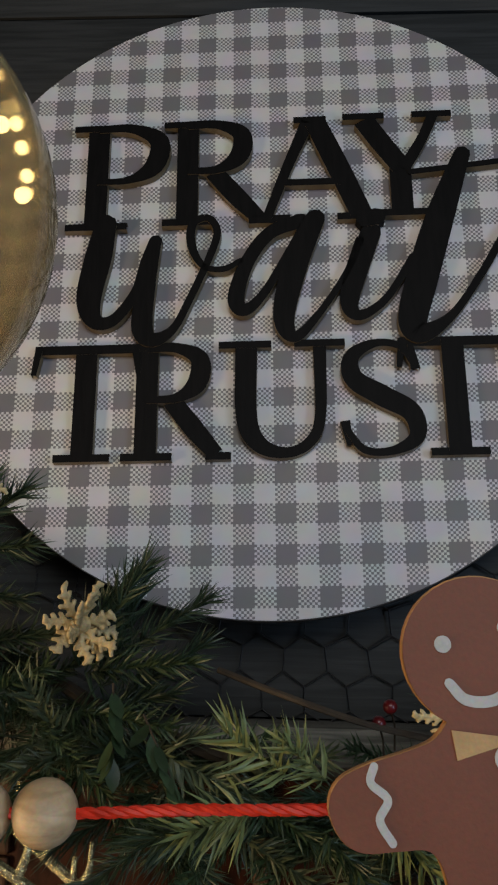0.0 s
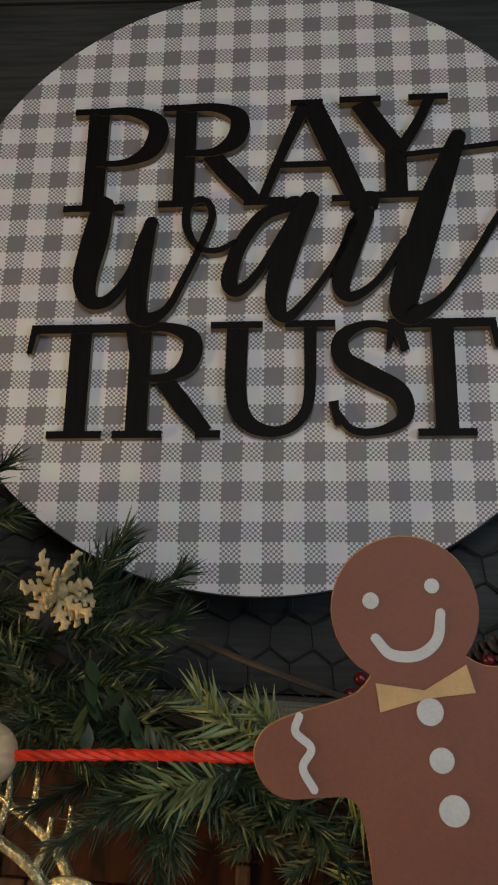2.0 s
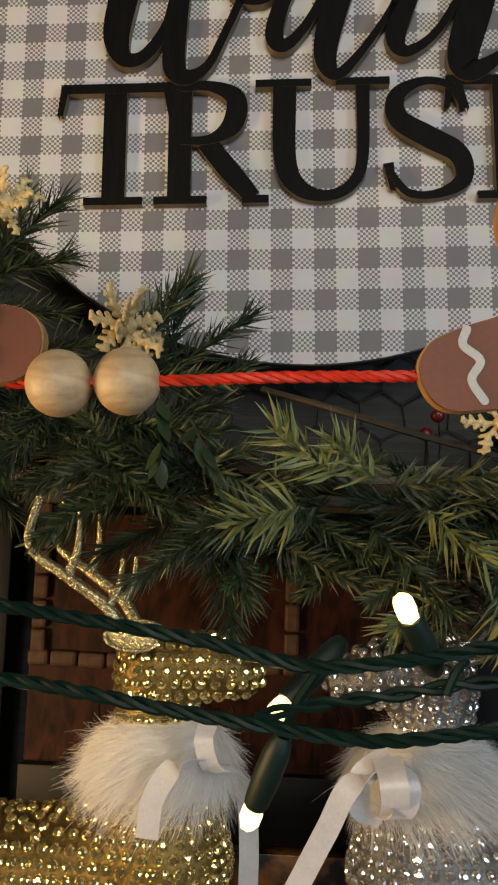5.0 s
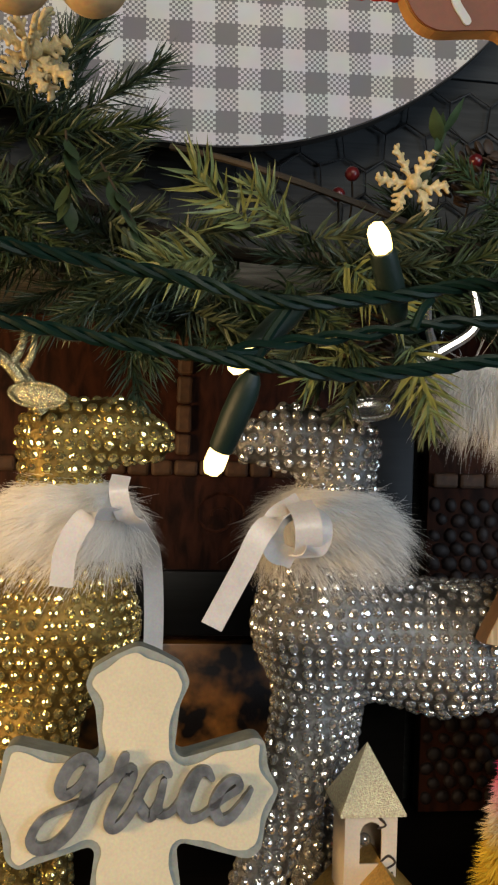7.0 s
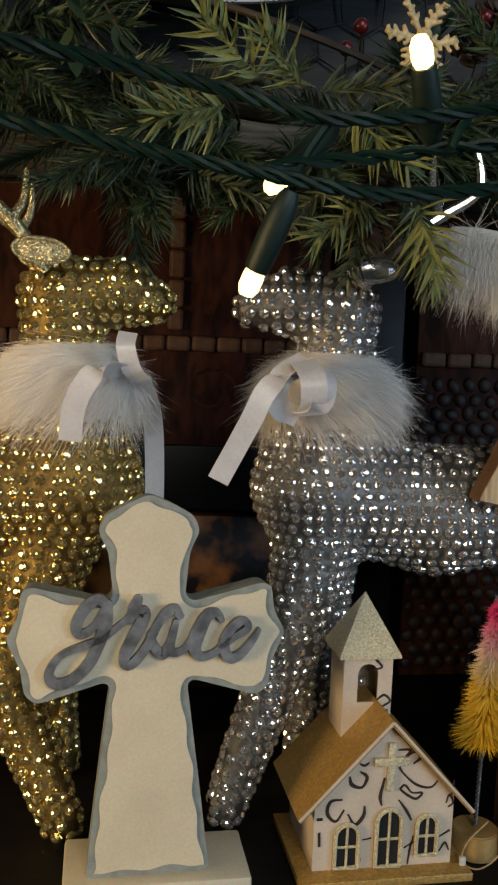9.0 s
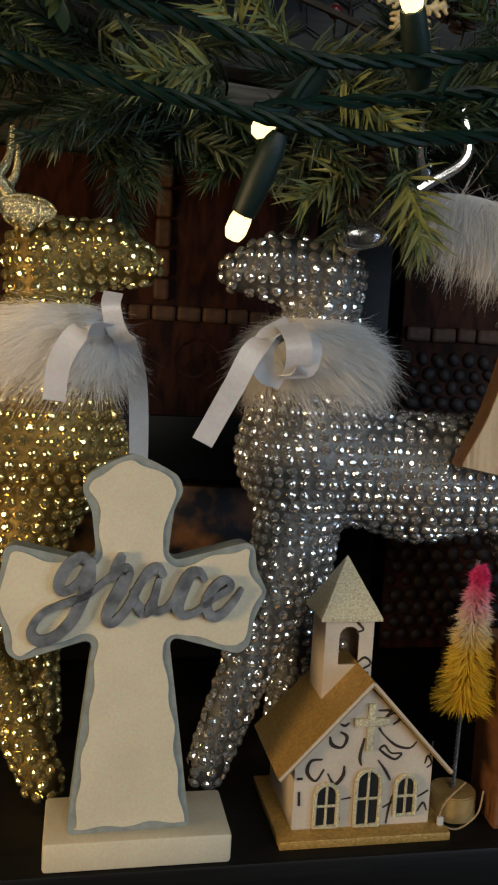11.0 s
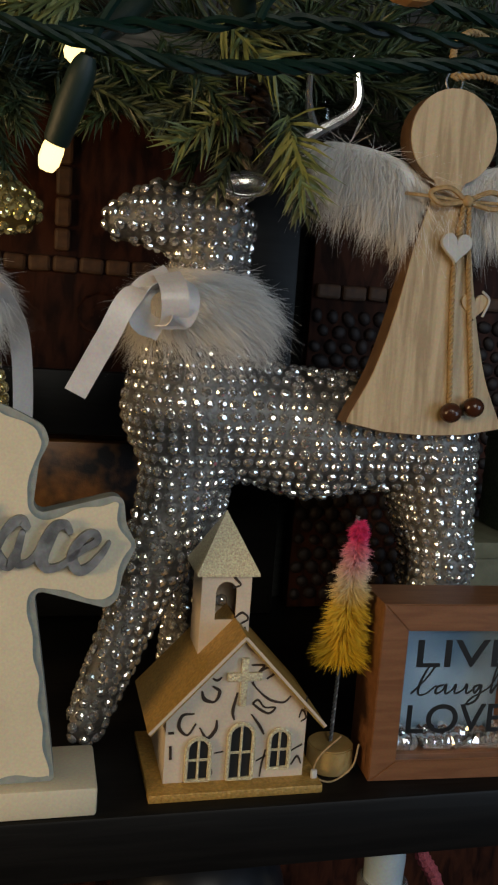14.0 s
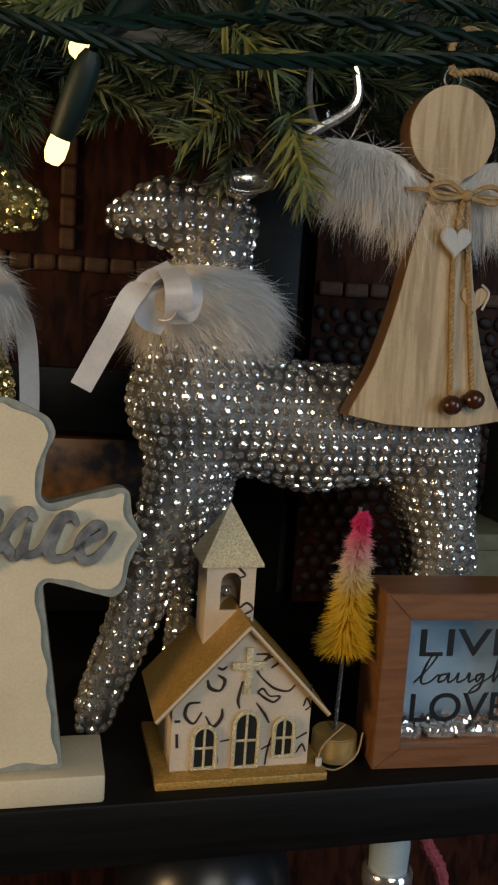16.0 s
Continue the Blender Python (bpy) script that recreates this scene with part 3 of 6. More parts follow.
# serif capitals: pieces in a box one high, (x, z, width) along each stroke
SERIF = {
    "T": (0.84, [[(0.42, 0.97, 0.2), (0.42, 0.03, 0.2)], [(0.0, 0.955, 0.09), (0.84, 0.955, 0.09)], [(0.03, 0.96, 0.07), (0.0, 0.74, 0.05)], [(0.81, 0.96, 0.07), (0.84, 0.74, 0.05)], [(0.2, 0.035, 0.07), (0.64, 0.035, 0.07)]]),
    "R": (0.98, [[(0.24, 0.98, 0.2), (0.24, 0.02, 0.2)], [(0.03, 0.965, 0.07), (0.3, 0.965, 0.07)], [(0.03, 0.035, 0.07), (0.47, 0.035, 0.07)], [(0.24, 0.955, 0.09), (0.5, 0.95, 0.1), (0.7, 0.85, 0.17), (0.68, 0.64, 0.18), (0.5, 0.52, 0.09), (0.24, 0.51, 0.07)], [(0.46, 0.5, 0.17), (0.66, 0.26, 0.18), (0.85, 0.05, 0.14)], [(0.76, 0.035, 0.07), (0.98, 0.035, 0.07)]]),
    "P": (0.8, [[(0.24, 0.98, 0.2), (0.24, 0.02, 0.2)], [(0.03, 0.965, 0.07), (0.3, 0.965, 0.07)], [(0.0, 0.035, 0.07), (0.5, 0.035, 0.07)], [(0.24, 0.955, 0.08), (0.52, 0.95, 0.1), (0.74, 0.82, 0.18), (0.7, 0.58, 0.18), (0.5, 0.46, 0.08), (0.24, 0.45, 0.06)]]),
    "A": (1.0, [[(0.455, 0.95, 0.13), (0.28, 0.5, 0.1), (0.12, 0.04, 0.09)], [(0.51, 0.945, 0.2), (0.68, 0.5, 0.21), (0.845, 0.05, 0.2)], [(0.25, 0.36, 0.07), (0.7, 0.36, 0.07)], [(0.0, 0.035, 0.07), (0.3, 0.035, 0.07)], [(0.66, 0.035, 0.07), (1.0, 0.035, 0.07)], [(0.34, 0.965, 0.07), (0.6, 0.965, 0.07)]]),
    "Y": (0.92, [[(0.18, 0.925, 0.2), (0.32, 0.7, 0.2), (0.48, 0.46, 0.19)], [(0.78, 0.95, 0.1), (0.66, 0.7, 0.1), (0.5, 0.44, 0.12)], [(0.47, 0.5, 0.2), (0.47, 0.03, 0.2)], [(0.0, 0.965, 0.07), (0.36, 0.965, 0.07)], [(0.6, 0.965, 0.07), (0.94, 0.965, 0.07)], [(0.25, 0.035, 0.07), (0.69, 0.035, 0.07)]]),
    "U": (1.0, [[(0.22, 0.97, 0.2), (0.22, 0.35, 0.19), (0.32, 0.12, 0.15), (0.52, 0.05, 0.1), (0.7, 0.13, 0.1), (0.79, 0.35, 0.1), (0.8, 0.97, 0.12)], [(0.0, 0.965, 0.07), (0.42, 0.965, 0.07)], [(0.6, 0.965, 0.07), (1.0, 0.965, 0.07)]]),
    "S": (0.72, [[(0.62, 0.78, 0.07), (0.52, 0.92, 0.07), (0.32, 0.95, 0.08), (0.13, 0.84, 0.14), (0.14, 0.65, 0.18), (0.36, 0.5, 0.2), (0.58, 0.36, 0.18), (0.61, 0.16, 0.14), (0.42, 0.05, 0.08), (0.2, 0.06, 0.07), (0.07, 0.22, 0.06)], [(0.60, 0.94, 0.05), (0.635, 0.72, 0.09)], [(0.055, 0.30, 0.09), (0.085, 0.10, 0.05)]]),
}


def capital(letter, x, z, width, height, k):
    wide, strokes = SERIF[letter]
    lit = bmesh.new()
    for i, rows in enumerate(strokes):
        placed = [(x + a / wide * width, z + b * height, w * height * 0.88) for a, b, w in rows]
        brush_stroke(lit, placed, -0.0062 - 0.00012 * ((i + k) % 5), -0.0012, ends=False)
    ob = part("letter", lit, LETTER, sign, "black wooden letter", side=CUT_EDGE_GLINT, smooth=False)
    return ob


for k, (c, x, z, w, h) in enumerate((("P", -0.1365, 0.0350, 0.067, 0.0843), ("R", -0.0735, 0.0365, 0.078, 0.0835), ("A", -0.0110, 0.0375, 0.086, 0.0828), ("Y", 0.0520, 0.0390, 0.0725, 0.0825))):
    capital(c, x, z, w, h, k)
for k, (c, x, w) in enumerate((("T", -0.1500, 0.067), ("R", -0.0945, 0.070), ("U", -0.0325, 0.0795), ("S", 0.0410, 0.0555), ("T", 0.0800, 0.067))):
    capital(c, x, -0.1265, w, 0.0785, k)

WAIT = {
    "w": [[(0.55, 1.8, 0.4), (0.4, 1.2, 0.5), (0.22, 0.5, 0.45), (0.32, 0.13, 0.3), (0.65, 0.15, 0.22), (1.05, 0.6, 0.2), (1.25, 1.1, 0.24), (1.42, 1.5, 0.24)],
          [(1.4, 1.45, 0.24), (1.22, 0.6, 0.34), (1.15, 0.0, 0.38), (1.35, -0.18, 0.28), (1.7, 0.0, 0.16), (2.0, 0.5, 0.14), (2.35, 1.2, 0.14), (2.5, 1.65, 0.14), (2.35, 1.9, 0.14), (2.08, 1.8, 0.16), (2.05, 1.4, 0.16), (2.25, 1.05, 0.12), (2.6, 1.0, 0.12), (2.9, 1.15, 0.1)]],
    "a": [[(3.95, 1.85, 0.3), (3.4, 1.62, 0.26), (3.0, 1.1, 0.26), (2.8, 0.5, 0.3), (2.95, 0.3, 0.24), (3.3, 0.6, 0.16), (3.8, 1.4, 0.16), (4.1, 1.85, 0.26)],
          [(4.2, 1.9, 0.36), (3.85, 1.1, 0.45), (3.62, 0.2, 0.38), (3.8, -0.15, 0.22), (4.2, 0.2, 0.14), (4.7, 0.9, 0.12), (4.95, 1.5, 0.16)]],
    "i": [[(5.15, 1.65, 0.36), (4.9, 1.0, 0.4), (4.75, 0.4, 0.32), (4.95, 0.2, 0.2), (5.4, 0.5, 0.14), (5.85, 1.2, 0.14)], [(5.05, 1.88, 0.34), (5.25, 1.92, 0.34)]],
    "t": [[(6.72, 3.1, 0.3), (6.35, 2.0, 0.5), (6.02, 0.9, 0.56), (5.82, 0.1, 0.5), (6.0, -0.1, 0.36), (6.5, 0.2, 0.16), (7.0, 0.9, 0.14), (7.4, 1.6, 0.14), (7.8, 2.2, 0.12)], [(5.85, 2.75, 0.12), (7.3, 2.95, 0.12), (8.3, 3.1, 0.14)]],
}
for k, (c, strokes) in enumerate(WAIT.items()):
    bm = bmesh.new()
    for i, rows in enumerate(strokes):
        placed = [(-0.1238 + 0.03673 * u -0.00323 * v +0.00085 * u * v, -0.0372 -0.00076 * u + 0.04308 * v -0.00029 * u * v, w * 0.0365) for u, v, w in rows]
        brush_stroke(bm, placed, -0.0071 - 0.00013 * ((i + k) % 4), -0.0012)
    part("letter", bm, LETTER, sign, "black script letter", side=CUT_EDGE_GLINT, smooth=False)

# ---- reindeer ----
DEER = [
    ((0.013, 0.0, 0.239), (0.03, 0.0, 0.243), 0.0092, 0.0128), ((0.03, 0.0, 0.243), (0.056, 0.0, 0.240), 0.0128, 0.0165),
    ((0.056, 0.0, 0.238), (0.053, 0.0, 0.195), 0.0145, 0.021), ((0.053, 0.0, 0.195), (0.049, 0.0, 0.155), 0.021, 0.030),
    ((0.049, 0.0, 0.155), (0.11, 0.0, 0.143), 0.030, 0.0295), ((0.11, 0.0, 0.143), (0.164, 0.0, 0.148), 0.0295, 0.030),
    ((0.058, 0.012, 0.125), (0.058, 0.018, 0.06), 0.016, 0.011), ((0.058, 0.018, 0.06), (0.052, 0.022, 0.009), 0.011, 0.0085),
    ((0.174, -0.008, 0.138), (0.184, -0.015, 0.08), 0.022, 0.013), ((0.184, -0.015, 0.08), (0.150, -0.030, 0.009), 0.0125, 0.0085),
    ((0.172, 0.010, 0.135), (0.190, 0.018, 0.075), 0.02, 0.0115), ((0.190, 0.018, 0.075), (0.176, 0.02, 0.009), 0.011, 0.0085),
    ((0.188, 0.0, 0.166), (0.199, 0.0, 0.158), 0.008, 0.005),
]
SILVER_LEG = [((0.046, -0.010, 0.130), (0.034, -0.018, 0.085), 0.019, 0.0135), ((0.034, -0.018, 0.085), (0.003, -0.033, 0.009), 0.0135, 0.0085)]
GOLD_LEG = [((0.056, -0.010, 0.128), (0.076, -0.02, 0.066), 0.019, 0.0130), ((0.076, -0.02, 0.066), (0.049, -0.037, 0.009), 0.0125, 0.0085)]


def gem_mesh(name, mat, r):
    verts, faces = [], []
    for rad, h, off in ((r, 0.0, 0.0), (r * 0.95, r * 0.34, 0.0), (r * 0.70, r * 0.66, 0.5), (r * 0.34, r * 0.84, 1.0)):
        verts += [(rad * math.cos(2 * math.pi * (k + off) / 8), rad * math.sin(2 * math.pi * (k + off) / 8), h) for k in range(8)]
    for k in range(8):
        n = (k + 1) % 8
        faces += [(k, n, 8 + n, 8 + k), (8 + k, 8 + n, 16 + k), (8 + n, 16 + n, 16 + k), (16 + k, 16 + n, 24 + k), (16 + n, 24 + n, 24 + k)]
    faces.append(tuple(range(24, 32)))
    me = bpy.data.meshes.new(name)
    me.from_pydata(verts, [], faces)
    me.materials.append(mat)
    return me


def reindeer(name, at, mirror, skin, gem, antler_mat, label, metal):
    deer = thing(name, at, label, "figurine", "pair of reindeer")
    s = -1 if mirror else 1
    caps = [((s * a[0], a[1], a[2]), (s * b[0], b[1], b[2]), ra, rb) for a, b, ra, rb in DEER + (GOLD_LEG if mirror else SILVER_LEG)]
    field = capsule_field(caps, 0.0035)
    verts, faces = surface_nets(field, (-0.004 if s > 0 else -0.215, -0.05, -0.004), (0.215 if s > 0 else 0.004, 0.055, 0.272), 0.0034)
    raw("body", [tuple(v) for v in verts], faces, skin, deer, metal + " mesh-covered body", smooth=True)
    # stones laid in rows over the whole skin
    eps = 1e-4
    grad = np.stack([field(verts + np.eye(3)[k] * eps) - field(verts - np.eye(3)[k] * eps) for k in range(3)], 1)
    grad /= np.linalg.norm(grad, axis=1)[:, None] + 1e-12
    rng = np.random.default_rng(11)
    quad = np.array(faces)
    area = np.linalg.norm(np.cross(verts[quad[:, 2]] - verts[quad[:, 0]], verts[quad[:, 3]] - verts[quad[:, 1]]), axis=1) / 2

    def slope(p):
        g = np.stack([field(p + np.eye(3)[k] * eps) - field(p - np.eye(3)[k] * eps) for k in range(3)], 1)
        return g / (np.linalg.norm(g, axis=1)[:, None] + 1e-12)

    def scatter(n):
        pick = rng.choice(len(quad), n, p=area / area.sum())
        return np.einsum("nk,nkd->nd", rng.dirichlet([1] * 4, n), verts[quad[pick]])
    # level rows of stones, each set one gap on from the last, then single stones in what is left
    gap, rise = 0.0056, 0.0055
    pool = scatter(110000)
    level = np.round(pool[:, 2] / rise)
    close = np.abs(pool[:, 2] - level * rise) < 0.0006
    pool, level = pool[close], level[close]
    pool[:, 2] = level * rise
    for _ in range(2):
        n = slope(pool)
        flat = np.maximum(np.linalg.norm(n[:, :2], axis=1), 0.3)
        pool[:, :2] -= n[:, :2] / (flat ** 2)[:, None] * field(pool)[:, None]
    spots = []
    for z in np.unique(level):
        row = pool[level == z]
        row = row[np.abs(slope(row)[:, 2]) < 0.8]
        while len(row):
            p = row[np.argmin(row[:, 0] * s + row[:, 1] * 0.2)]
            while True:
                spots.append(p)
                row = row[((row - p) ** 2).sum(1) > gap ** 2]
                if not len(row):
                    break
                d = ((row - p) ** 2).sum(1)
                if d.min() > (gap * 2.2) ** 2:
                    break
                p = row[np.argmin(d)]
    spots = np.array(spots)
    cell = {}
    for p in spots:
        cell.setdefault(tuple(np.floor(p / gap).astype(int)), []).append(p)
    extra = []
    for p in scatter(24000):
        key = np.floor(p / gap).astype(int)
        near = [q for a in (-1, 0, 1) for b in (-1, 0, 1) for c in (-1, 0, 1) for q in cell.get((key[0] + a, key[1] + b, key[2] + c), ())]
        if all((p[0] - q[0]) ** 2 + (p[1] - q[1]) ** 2 + (p[2] - q[2]) ** 2 > 0.0050 ** 2 for q in near):
            cell.setdefault(tuple(key), []).append(p)
            extra.append(p)
    pool_p = np.vstack([spots, np.array(extra)])
    pool_n = slope(pool_p)
    kept = range(len(pool_p))
    stone = gem_mesh("rhinestone", gem, 0.0027)
    sv = np.array([v.co[:] for v in stone.vertices])
    sf = [tuple(f.vertices) for f in stone.polygons]
    nearest = sorted(kept, key=lambda i: pool_p[i][1] + 0.3 * abs(pool_p[i][2] - 0.15))[:300]
    single = set(nearest)
    av, af = [], []
    for i in kept:
        n = Vector(pool_n[i])
        tilt = n + Vector(rng.normal(size=3) * 0.08)
        m = Matrix.Translation(pool_p[i] - pool_n[i] * 0.0003) @ tilt.to_track_quat("Z", "Y").to_matrix().to_4x4() @ Matrix.Rotation(rng.uniform(0, 6), 4, "Z")
        if i in single:
            ob = new("rhinestone", stone)
            ob.parent = deer
            ob.matrix_basis = m
        else:
            k = len(av)
            mm = np.array(m)
            av += [tuple(v) for v in sv @ mm[:3, :3].T + mm[:3, 3]]
            af += [tuple(k + q for q in f) for f in sf]
    raw("rhinestones", av, af, gem, deer, metal + " rhinestones in close rows")["kind"] = "stuff"
    # antlers and ears
    for side in (-1, 1):
        bm = bmesh.new()
        y = side * 0.012
        main = smooth_line([(s * 0.062, y, 0.250), (s * 0.076, y * 1.6, 0.270), (s * 0.094, y * 1.9, 0.283), (s * 0.112, y * 2.0, 0.297), (s * 0.1095, y * 1.8, 0.319)], 6)
        tube(bm, main, [0.0034 - 0.0014 * k / (len(main) - 1) for k in range(len(main))], 8)
        for a, b in ((12, (0.0905, 1.7, 0.313)), (6, (0.070, 1.4, 0.292))):
            p = main[a]
            tip = smooth_line([p, ((p[0] + s * b[0]) / 2 - s * 0.002, (p[1] + y * b[1]) / 2, (p[2] + b[2]) / 2 - 0.002), (s * b[0], y * b[1], b[2])], 5)
            tube(bm, tip, [0.0026 - 0.0014 * k / (len(tip) - 1) for k in range(len(tip))], 8)
        part("antler", bm, antler_mat, deer, metal + " branched antler")
        bm = bmesh.new()
        ball(bm, (0, 0, 0), 0.0122, 16, 10, (1, 0.14, 0.42))
        tube(bm, [(0.0118 * math.cos(0.2618 * k), -0.0016, 0.0052 * math.sin(0.2618 * k)) for k in range(25)], 0.0008, 6)
        part("ear", bm, antler_mat, deer, metal + " leaf-shaped ear", at=pose(s * 0.063, y * 1.25 - 0.010, 0.257, 0, -s * 4, 0))
    return deer


silver = reindeer("reindeer", (0.0, 0.205, SHELF_Z), False, SILVER_SKIN, SILVER_GEM, CHROME, "silver rhinestone reindeer standing on the black shelf", "silver")
gold = reindeer("reindeer", (-0.021, 0.205, SHELF_Z), True, GOLD_SKIN, GOLD_GEM, GOLD_GLITTER, "gold rhinestone reindeer standing on the black shelf", "gold")


def fur_collar(at, mirror, label):
    col = thing("fur_collar", at, label, "collar", "reindeer collars")
    s = -1 if mirror else 1

    def place(rng):
        a, b = rng.uniform(0, 2 * math.pi), rng.uniform(-1, 1)
        c = math.sqrt(1 - b * b)
        n = np.array([math.cos(a) * c, math.sin(a) * c, b])
        root = n * np.array([0.0325, 0.035, 0.0215])
        flow = np.array([-math.sin(a), math.cos(a), 0.0]) * s
        lock = 0.35 * math.sin(a * 9 + b * 4) + 0.25 * math.sin(a * 23 - b * 7)
        return root, n * 0.40 + flow * (0.75 + 0.3 * lock) + rng.normal(size=3) * 0.13 + np.array([0, 0, -0.32 + 0.35 * lock])
    bm = bmesh.new()
    bmesh.ops.create_uvsphere(bm, u_segments=24, v_segments=12, radius=1.0, matrix=Matrix.Diagonal((0.0325, 0.035, 0.0220, 1)))
    part("lining", bm, FUR, col)
    tufts(np.random.default_rng(4), 12000, place, 0.0145, 0.00019, 0.35, FUR, "fur", col, "long soft white hairs")
    return col


fur_collar((0.0515, 0.205, SHELF_Z + 0.200), False, "fluffy white fur collar round the silver reindeer")
fur_collar((-0.0725, 0.205, SHELF_Z + 0.200), True, "fluffy white fur collar round the gold reindeer")


def ribbon_strip(bm, rows, width, across=(0.25, 0, 1)):
    line = smooth_line(rows, 8)
    across = Vector(across)
    prev = None
    for i, p in enumerate(line):
        d = Vector(line[min(i + 1, len(line) - 1)] - line[max(i - 1, 0)]).normalized()
        side = (across - d * across.dot(d)).normalized() * width / 2
        n = d.cross(side).normalized() * 0.0002
        cur = [bm.verts.new(Vector(p) + side + n), bm.verts.new(Vector(p) - side + n), bm.verts.new(Vector(p) - side - n), bm.verts.new(Vector(p) + side - n)]
        if prev:
            for a in range(4):
                bm.faces.new((prev[a], prev[(a + 1) % 4], cur[(a + 1) % 4], cur[a]))
        prev = cur
    return bm


bow = thing("satin_bow", (0.03, 0.164, SHELF_Z + 0.203), "white satin ribbon bow tied on the silver reindeer", "bow", "reindeer bows")
part("ribbon_tail", ribbon_strip(bmesh.new(), [(0.002, -0.001, 0.008), (-0.016, -0.006, 0.002), (-0.026, -0.008, -0.016), (-0.038, -0.007, -0.040)], 0.0095, (1, 0, 0.35)), SATIN, bow, "slanting cut ribbon end")
part("loop", ribbon_strip(bmesh.new(), [(-0.004, 0.0, 0.010), (0.006, -0.008, 0.004), (0.004, -0.009, -0.007), (-0.004, -0.004, -0.010)], 0.010, (1, 0, 0.2)), SATIN, bow)
part("loop", ribbon_strip(bmesh.new(), [(0.0, 0.002, 0.012), (-0.012, -0.002, 0.004), (-0.012, -0.003, -0.008), (-0.003, -0.002, -0.012)], 0.010, (1, 0, 0)), SATIN, bow)
part("knot", ribbon_strip(bmesh.new(), [(-0.002, -0.002, 0.012), (0.000, -0.0105, 0.006), (0.001, -0.0115, -0.003), (0.001, -0.005, -0.011)], 0.0115, (1, 0, 0.15)), SATIN, bow)
bow = thing("satin_bow", (-0.046, 0.166, SHELF_Z + 0.216), "white satin ribbon bow tied on the gold reindeer", "bow", "reindeer bows")
part("loop", ribbon_strip(bmesh.new(), [(-0.001, 0.002, 0.008), (-0.002, -0.003, 0.002), (0.001, -0.002, -0.008), (0.006, 0.004, -0.012)], 0.008, (1, 0, 0)), SATIN, bow)
part("loop", ribbon_strip(bmesh.new(), [(-0.002, 0.0, -0.008), (-0.014, -0.005, -0.009), (-0.022, -0.006, -0.022), (-0.024, -0.004, -0.038)], 0.0095, (1, 0, 0.3)), SATIN, bow)
part("ribbon_tail", ribbon_strip(bmesh.new(), [(0.004, 0.008, -0.010), (0.013, 0.048, -0.03), (0.016, 0.060, -0.060), (0.016, 0.060, -0.097)], 0.0095, (1, 0, 0)), SATIN, bow)

# ---- cross ----
cross = thing("cross", (-0.0360, 0.128, SHELF_Z), "cream painted wooden cross with grey edges on a cream base", "cross")
part("base", slab((-0.0320, -0.0145, 0.0), (0.0415, 0.0205, 0.0122), 0.0014), CREAM, cross, "cream wooden base block")
CROSS = [(0.0240, 0.0), (0.0205, 0.030), (0.0150, 0.0740), (0.0170, 0.0755), (0.0430, 0.0680), (0.0475, 0.0715), (0.0490, 0.0815), (0.0545, 0.0930), (0.0500, 0.1015), (0.0490, 0.1115), (0.0455, 0.1130), (0.0170, 0.1060), (0.0140, 0.1085), (0.0160, 0.1260), (0.0200, 0.1340), (0.0175, 0.1400), (0.0085, 0.1450)]


def cross_outline(grow=0.0, wave=0.0):
    """The rounded cross outline, grown or shrunk, with a wavering brushed rim."""
    pts = [(x, z) for x, z in CROSS] + [(0.0, 0.1485)] + [(-x, z) for x, z in reversed(CROSS)]
    dense = []
    for i, (x, z) in enumerate(pts):
        nx, nz = pts[(i + 1) % len(pts)]
        n = max(2, int(math.hypot(nx - x, nz - z) / 0.0012))
        dense += [(x + (nx - x) * k / n, z + (nz - z) * k / n) for k in range(n)]
    p = np.array(dense)
    for _ in range(3):
        p = (np.roll(p, 1, 0) + 2 * p + np.roll(p, -1, 0)) / 4
    d = np.roll(p, -3, 0) - np.roll(p, 3, 0)
    d /= np.linalg.norm(d, axis=1)[:, None] + 1e-9
    run = np.arange(len(p))
    off = grow + wave * (np.sin(run * 0.42) + 0.6 * np.sin(run * 0.19 + 1))
    p = p + np.stack([d[:, 1], -d[:, 0]], 1) * off[:, None]
    return p.tolist()


TILT_BACK = pose(0.0008, -0.0035, 0.0124, -6.5, -1.0, 0)


def cross_plate(y0, y1, inset, wave):
    return outline_plate(bmesh.new(), cross_outline(-inset, wave), y0, y1)


